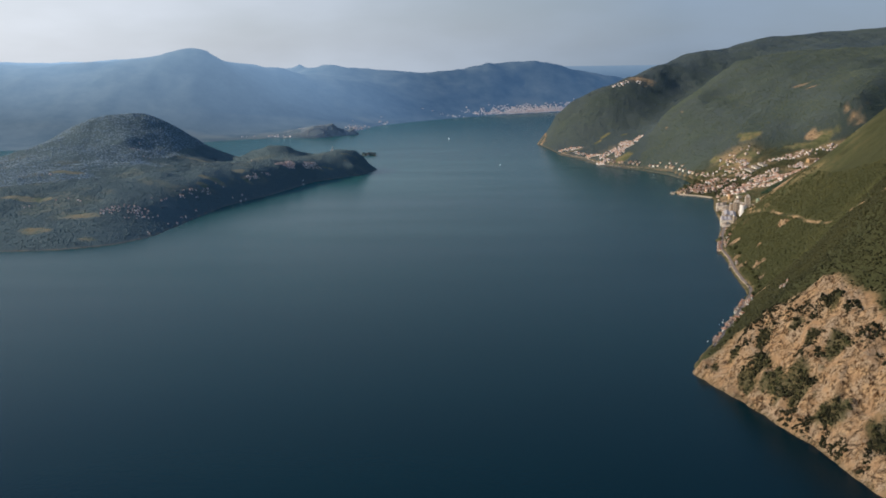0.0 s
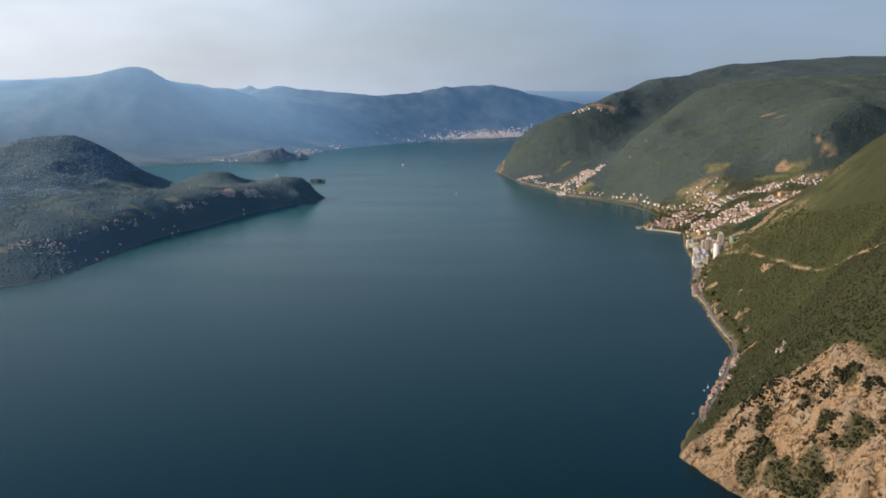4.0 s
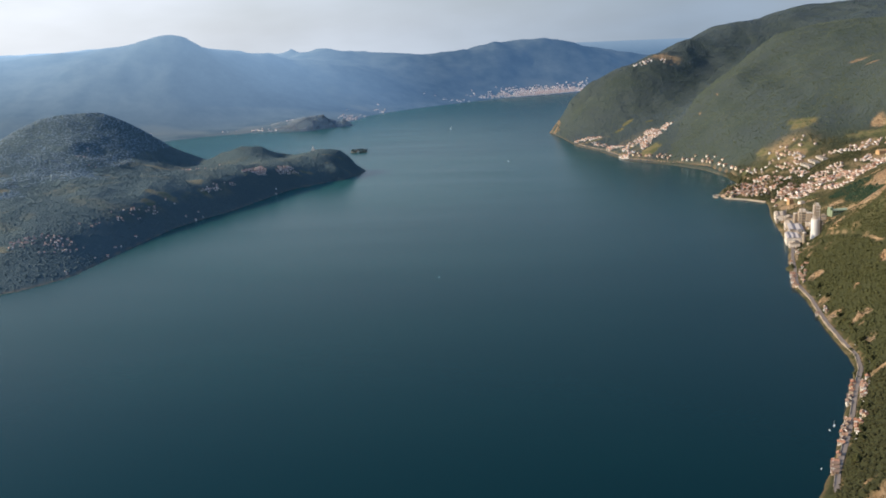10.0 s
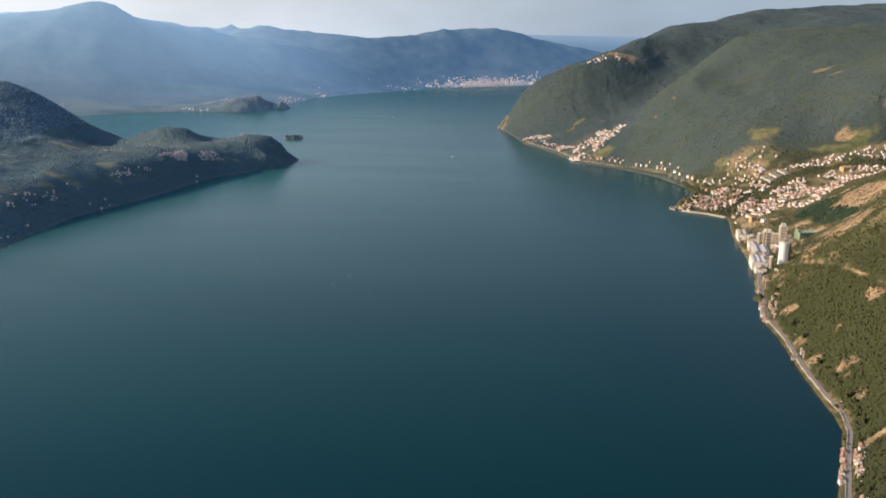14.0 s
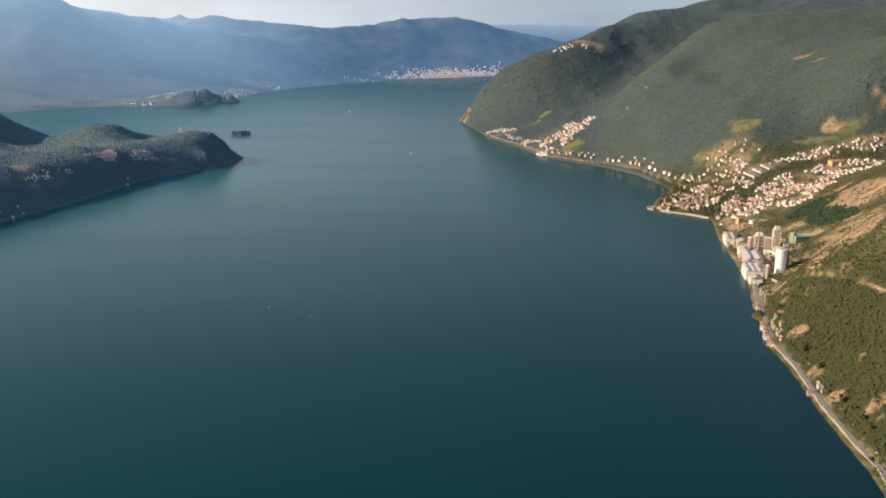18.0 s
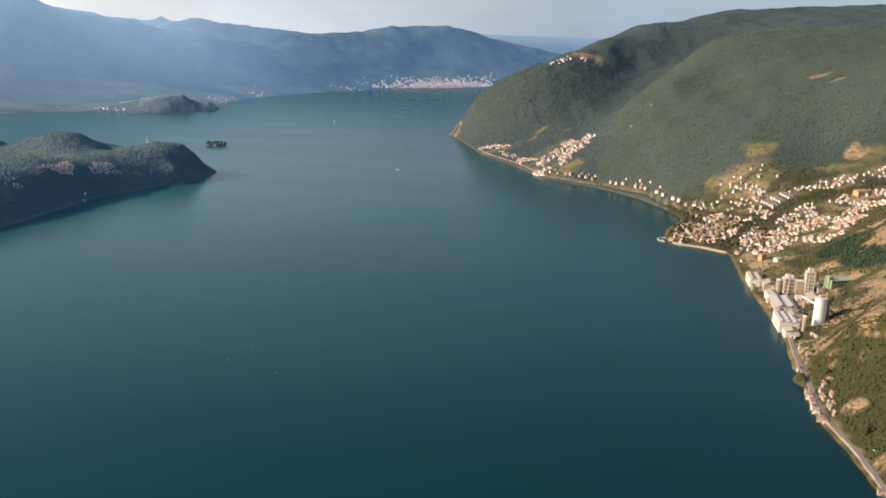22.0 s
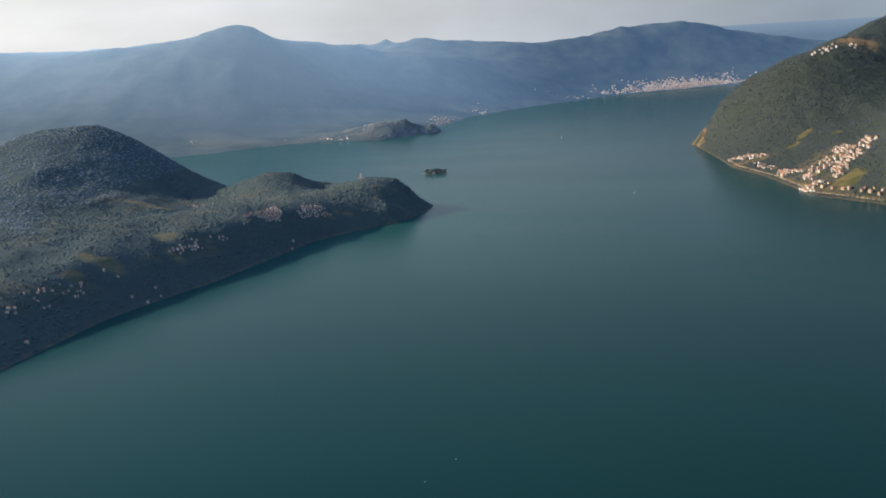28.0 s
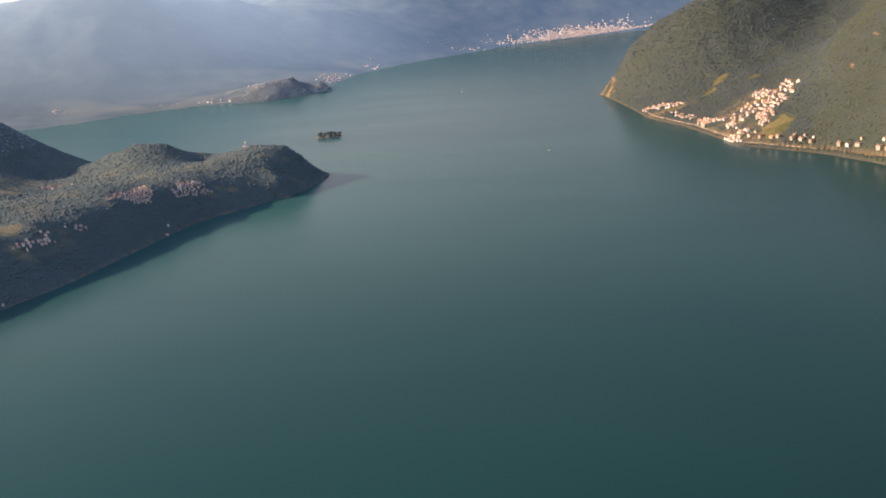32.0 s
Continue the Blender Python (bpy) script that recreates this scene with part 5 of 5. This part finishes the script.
# ---- trees ----
def crown_shapes(seed):
    """Low rough blobs, each a jittered icosahedron."""
    g = np.random.default_rng(seed)
    bm = bmesh.new()
    bmesh.ops.create_icosphere(bm, subdivisions=1, radius=1)
    bm.verts.ensure_lookup_table()
    v = np.array([q.co[:] for q in bm.verts])
    f = np.array([[q.index for q in t.verts] for t in bm.faces if t.calc_center_median().z > -0.35])
    bm.free()
    return [v * g.uniform(0.68, 1.22, (len(v), 1)) * (1, 1, 0.9) for _ in range(9)], f


SHAPES, SHAPE_FACES = crown_shapes(2)


def woodland(name, places, sizes, material, label, blobs=1, seed=1, lift=0.35, flat=1.0):
    """Tree crowns on given ground points, each of one or more rough blobs, in one mesh."""
    g = np.random.default_rng(seed)
    n = len(places) * blobs
    base = np.repeat(places, blobs, 0)
    size = np.repeat(sizes, blobs)
    if blobs > 1:
        base = base + g.normal(0, 0.42, base.shape) * size[:, None] * (1, 1, 0.55)
        size = size * g.uniform(0.55, 0.85, n)
    pick, a = g.integers(0, len(SHAPES), n), g.uniform(0, 2 * math.pi, n)
    v = np.stack(SHAPES)[pick] * (size[:, None, None] * np.stack([g.uniform(0.8, 1.2, n), g.uniform(0.8, 1.2, n), g.uniform(0.8, 1.35, n) * flat], 1)[:, None])
    c, s = np.cos(a)[:, None], np.sin(a)[:, None]
    v = np.stack([v[..., 0] * c - v[..., 1] * s, v[..., 0] * s + v[..., 1] * c, v[..., 2]], -1)
    v = v + base[:, None] + (0, 0, 1) * (size * lift)[:, None, None]
    k = v.shape[1]
    faces = (SHAPE_FACES[None] + (np.arange(n) * k)[:, None, None]).reshape(-1, 3)
    me = raw_mesh(name, v.reshape(-1, 3), faces, material, True)
    return tagged(new(name, me), label, "trees", kind="stuff")


HOUSE_SPOTS = np.array([(a, b, c) for a, b, c in taken])


def clear_of_houses(x, y, room=0.6):
    ok = np.ones(len(x), bool)
    for a, b, c in HOUSE_SPOTS:
        ok &= (x - a) ** 2 + (y - b) ** 2 > (c + room) ** 2
    return ok


def ground_points(g, count, x0, x1, y0, y1, height, covers, bare=0.45):
    x, y = g.uniform(x0, x1, count), g.uniform(y0, y1, count)
    z = height(x, y)
    land = z > 0.9
    x, y, z = x[land], y[land], z[land]
    c = covers(x, y, z)
    keep = (c[:, 0] < bare) & (c[:, 1] < bare) & (c[:, 2] < bare) & clear_of_houses(x, y)
    return np.stack([x, y, z], 1)[keep]


g = np.random.default_rng(7)
WORKS = [(383, 1141, 8), (367, 1157, 16), (384, 1196, 18), (405, 1225, 16), (393, 1268, 14), (437, 1210, 16), (396, 1247, 10), (361, 1130, 10), (360, 1110, 9), (405, 1190, 10), (424, 1318, 6), (432, 1308, 6), (515, 1492, 12), (530, 1498, 8), (603, 1478, 9)]


def clear_of_works(p):
    ok = np.ones(len(p), bool)
    for a, b, r in WORKS:
        ok &= np.hypot(p[:, 0] - a, p[:, 1] - b) > r
    for line, room in ((SHORE_ROAD, 1.5), (NORTH_ROAD, 1.6), (HILL_ROAD, 1.6)):
        ok &= near_line(p[:, 0], p[:, 1], line) > room
    return p[ok]


# scrub oak over the near hillside
p = clear_of_works(ground_points(g, 80000, 175, 420, 440, 1150, west_height, west_cover))
inner = np.interp(p[:, 1], [560, 640, 704, 764, 850, 955, 1035, 1132], [172, 197, 234, 264, 292, 311, 327, 360])
p = p[(p[:, 0] > inner)][:30000]
# crowns behind the cliff get the darker colour that paints its shade
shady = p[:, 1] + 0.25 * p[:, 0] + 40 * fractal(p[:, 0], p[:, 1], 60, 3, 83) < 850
woodland("woodland_headland", p[shady], g.uniform(0.8, 1.7, shady.sum()), WOOD_DARK, "dense scrub oak wood behind the cliff, painted darker for shade", 2, 2, 0.05, 0.55)
woodland("woodland_near_hill", p[~shady], g.uniform(0.8, 1.7, (~shady).sum()), WOOD_NEAR, "dense olive-green scrub oak wood on the near slope", 2, 3, 0.05, 0.55)
# shrubs in the cracks and on the ledges of the cliff
x, y = g.uniform(175, 330, 46000), g.uniform(330, 612, 46000)
z = west_height(x, y)
patch = fractal(x, y, 26, 5, 50) + 0.6 * fractal(x, y, 7, 3, 51)
thicket = np.max([1.15 - np.hypot((x - cx) / rx, (y - cy) / ry) for cx, cy, rx, ry in CLIFF_THICKETS], 0)
keep = (z > 1.5) & (rock_cover(x, y) > 0.4) & ((patch > 0.34) | (thicket + 0.9 * patch > 0.35))
p = np.stack([x, y, z], 1)[keep]
woodland("cliff_shrubs", p, g.uniform(0.4, 1.3, len(p)), CLIFF_SHRUB, "dark green shrubs in the clefts of the cliff", 2, 5, 0.1)
# woods round the town and up the valley
p = clear_of_works(ground_points(g, 60000, 330, 760, 1120, 1600, west_height, west_cover, 0.6))
p = p[high_forest(p[:, 0], p[:, 1]) < 0.5]
thin = fractal(p[:, 0], p[:, 1], 40, 3, 61) + 0.5 * (np.abs(p[:, 1] - np.interp(p[:, 0], [466, 495, 532, 578, 640], [1446, 1463, 1474, 1486, 1488])) < 11)
built = built_land(p[:, 0], p[:, 1])
p = p[(thin > 1.1 * built - 0.08) | (g.random(len(p)) < 0.25 * (1 - 0.9 * built))][:16000]
woodland("woodland_valley", p, g.uniform(0.8, 1.7, len(p)), WOOD_VALLEY, "green woods between the town and the quarry", 2, 6, 0.15, 0.75)
# bushes on the dry, rocky slope behind the works
q = ground_points(g, 60000, 335, 560, 990, 1340, west_height, west_cover, 2.0)
c = west_cover(q[:, 0], q[:, 1], q[:, 2])
clumps = fractal(q[:, 0], q[:, 1], 18, 4, 97)
q = clear_of_works(q[(c[:, :3].max(1) > 0.4) & (c[:, 0] < 0.5) & (clumps + 0.45 * g.normal(0, 1, len(q)) > 0.5) & (built_land(q[:, 0], q[:, 1]) < 0.4)])
woodland("slope_scrub", q, g.uniform(0.4, 1.25, len(q)), WOOD_NEAR, "olive scrub strewn over the dry rocky slope", 2, 26, 0.15, 0.8)
# a dark conifer plantation below the quarry
x, y = g.uniform(450, 510, 2600), g.uniform(1195, 1312, 2600)
keep = (np.maximum(damp(x, y, 474, 1236, 15, 36), damp(x, y, 480, 1288, 22, 18)) > 0.5) & clear_of_houses(x, y)
q = np.stack([x, y, west_height(x, y)], 1)[keep]
woodland("conifer_plantation", q, g.uniform(0.8, 1.5, len(q)), CONIFER, "dark green conifer plantation below the quarry", 2, 27, 0.5, 1.2)
# hedges and lone bushes on the meadows
q = ground_points(g, 26000, 330, 700, 1060, 2060, west_height, west_cover, 2.0)
c = west_cover(q[:, 0], q[:, 1], q[:, 2])
rows = fractal(q[:, 0], q[:, 1], 26, 3, 95, True)
q = clear_of_works(q[(c[:, 1] > 0.4) & (c[:, 0] < 0.4) & ((rows > 0.5) | (g.random(len(q)) < 0.12))])
woodland("meadow_hedges", q, g.uniform(0.4, 1.0, len(q)), WOOD_VALLEY, "dark hedges and bushes on the dry meadows", 1, 16, 0.2, 0.9)
# mountain forest
p = clear_of_works(ground_points(g, 120000, 245, 1080, 1500, 2760, west_height, west_cover))
p = p[high_forest(p[:, 0], p[:, 1]) > 0.3][:64000]
# behind the spur the forest takes the bluer, hazed colour
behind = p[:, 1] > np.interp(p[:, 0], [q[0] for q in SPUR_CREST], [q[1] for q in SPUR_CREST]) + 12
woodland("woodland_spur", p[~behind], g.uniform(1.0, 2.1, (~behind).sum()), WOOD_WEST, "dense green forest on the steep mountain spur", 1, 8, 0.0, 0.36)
woodland("woodland_mountain", p[behind], g.uniform(1.1, 2.3, behind.sum()), WOOD_BACK, "dense forest on the mountain flank, painted blue-grey for haze", 1, 18, 0.0, 0.34)
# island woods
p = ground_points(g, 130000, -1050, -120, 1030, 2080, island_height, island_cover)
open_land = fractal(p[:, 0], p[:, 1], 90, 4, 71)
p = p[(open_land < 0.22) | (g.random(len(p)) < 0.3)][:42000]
# trees on the far hill take the copy with more painted haze
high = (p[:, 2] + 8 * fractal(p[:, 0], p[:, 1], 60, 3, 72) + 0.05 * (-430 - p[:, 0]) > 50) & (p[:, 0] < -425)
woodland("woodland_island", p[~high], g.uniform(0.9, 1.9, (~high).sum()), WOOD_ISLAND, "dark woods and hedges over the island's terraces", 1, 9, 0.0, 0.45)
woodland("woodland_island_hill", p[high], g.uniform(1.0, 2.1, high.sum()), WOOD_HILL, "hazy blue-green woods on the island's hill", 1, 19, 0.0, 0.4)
# trees over the low headland on the far shore
p = ground_points(g, 9000, -470, -220, 2470, 2680, far_height, far_cover, 0.7)
p = p[(np.hypot((p[:, 0] + 330) / 115, (p[:, 1] - 2575) / 80) < 1) & (fractal(p[:, 0], p[:, 1], 50, 4, 41) > -0.15)][:3500]
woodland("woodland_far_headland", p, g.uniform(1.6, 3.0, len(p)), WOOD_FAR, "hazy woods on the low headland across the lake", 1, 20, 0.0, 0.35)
x, y = g.uniform(-185, -145, 130), g.uniform(2036, 2054, 130)
z = islet_height(x, y)
keep = (z > 0.3) & (np.hypot(x + 166, y - 2038.5) > 3.2)
woodland("woodland_islet", np.stack([x, y, z + g.uniform(0.8, 3.6, 130)], 1)[keep], g.uniform(1.2, 2.4, keep.sum()), WOOD_ISLAND, "dark trees crowding the tiny islet", 3, 10)


def tree_model(seed, h):
    """A broad tree: tapered trunk, limbs and a crown of many leaf clumps."""
    q = np.random.default_rng(seed)
    root = new("tree")
    bm = tube(0.16, 0.07, -0.5, h * 0.55, 8)
    for k in range(5):
        a, up = 2 * math.pi * k / 5 + q.uniform(-0.3, 0.3), h * q.uniform(0.3, 0.5)
        limb = bmesh.ops.create_cone(bm, cap_ends=True, segments=5, radius1=0.07, radius2=0.03, depth=h * 0.4)
        bmesh.ops.transform(bm, verts=limb["verts"], matrix=Matrix.Translation((0.16 * h * math.cos(a), 0.16 * h * math.sin(a), up + h * 0.12)) @ Euler((0, 0.9, a)).to_matrix().to_4x4())
    part("trunk", bm, BARK, root)
    n = 34
    d = q.normal(0, 1, (n, 3))
    d /= np.linalg.norm(d, axis=1)[:, None]
    c = d * q.uniform(0.35, 1.0, (n, 1)) * (h * 0.34, h * 0.34, h * 0.32) + (0, 0, h * 0.66)
    v = np.stack(SHAPES)[q.integers(0, 9, n)] * q.uniform(0.09, 0.17, (n, 1, 1)) * h + c[:, None]
    faces = (SHAPE_FACES[None] + (np.arange(n) * v.shape[1])[:, None, None]).reshape(-1, 3)
    crown = new("crown", raw_mesh("crown", v.reshape(-1, 3), faces, WOOD_NEAR, True))
    crown.parent = root
    return tagged(root, "leafy green tree beside the shore road", "tree", "trees by the shore and in town")


tree_models = [tree_model(k, h) for k, h in ((1, 3.6), (2, 4.4), (3, 5.0))]
started = set()
x, y = g.uniform(205, 470, 9000), g.uniform(640, 1545, 9000)
z = west_height(x, y)
roads = np.minimum(near_line(x, y, SHORE_ROAD), near_line(x, y, NORTH_ROAD))
town = damp(x, y, 425, 1440, 45, 100) > 0.5
inland = x > np.interp(y, [640, 704, 764, 850, 955, 1035, 1132, 1600], [204, 236, 266, 295, 314, 329, 361, 361])
keep = (z > 1.0) & clear_of_houses(x, y, 0.4) & (((roads > 3.4) & (roads < 8) & (inland | (g.random(len(x)) < 0.12))) | town)
p = clear_of_works(np.stack([x, y, z], 1)[keep])[:150]
for n, (px, py, pz) in enumerate(p):
    k = n % 3
    m = pose(px, py, pz - 0.2, 0, 0, g.uniform(0, 360))
    if k in started:
        copy_thing(tree_models[k], m)
    else:
        tree_models[k].matrix_world = m
        started.add(k)
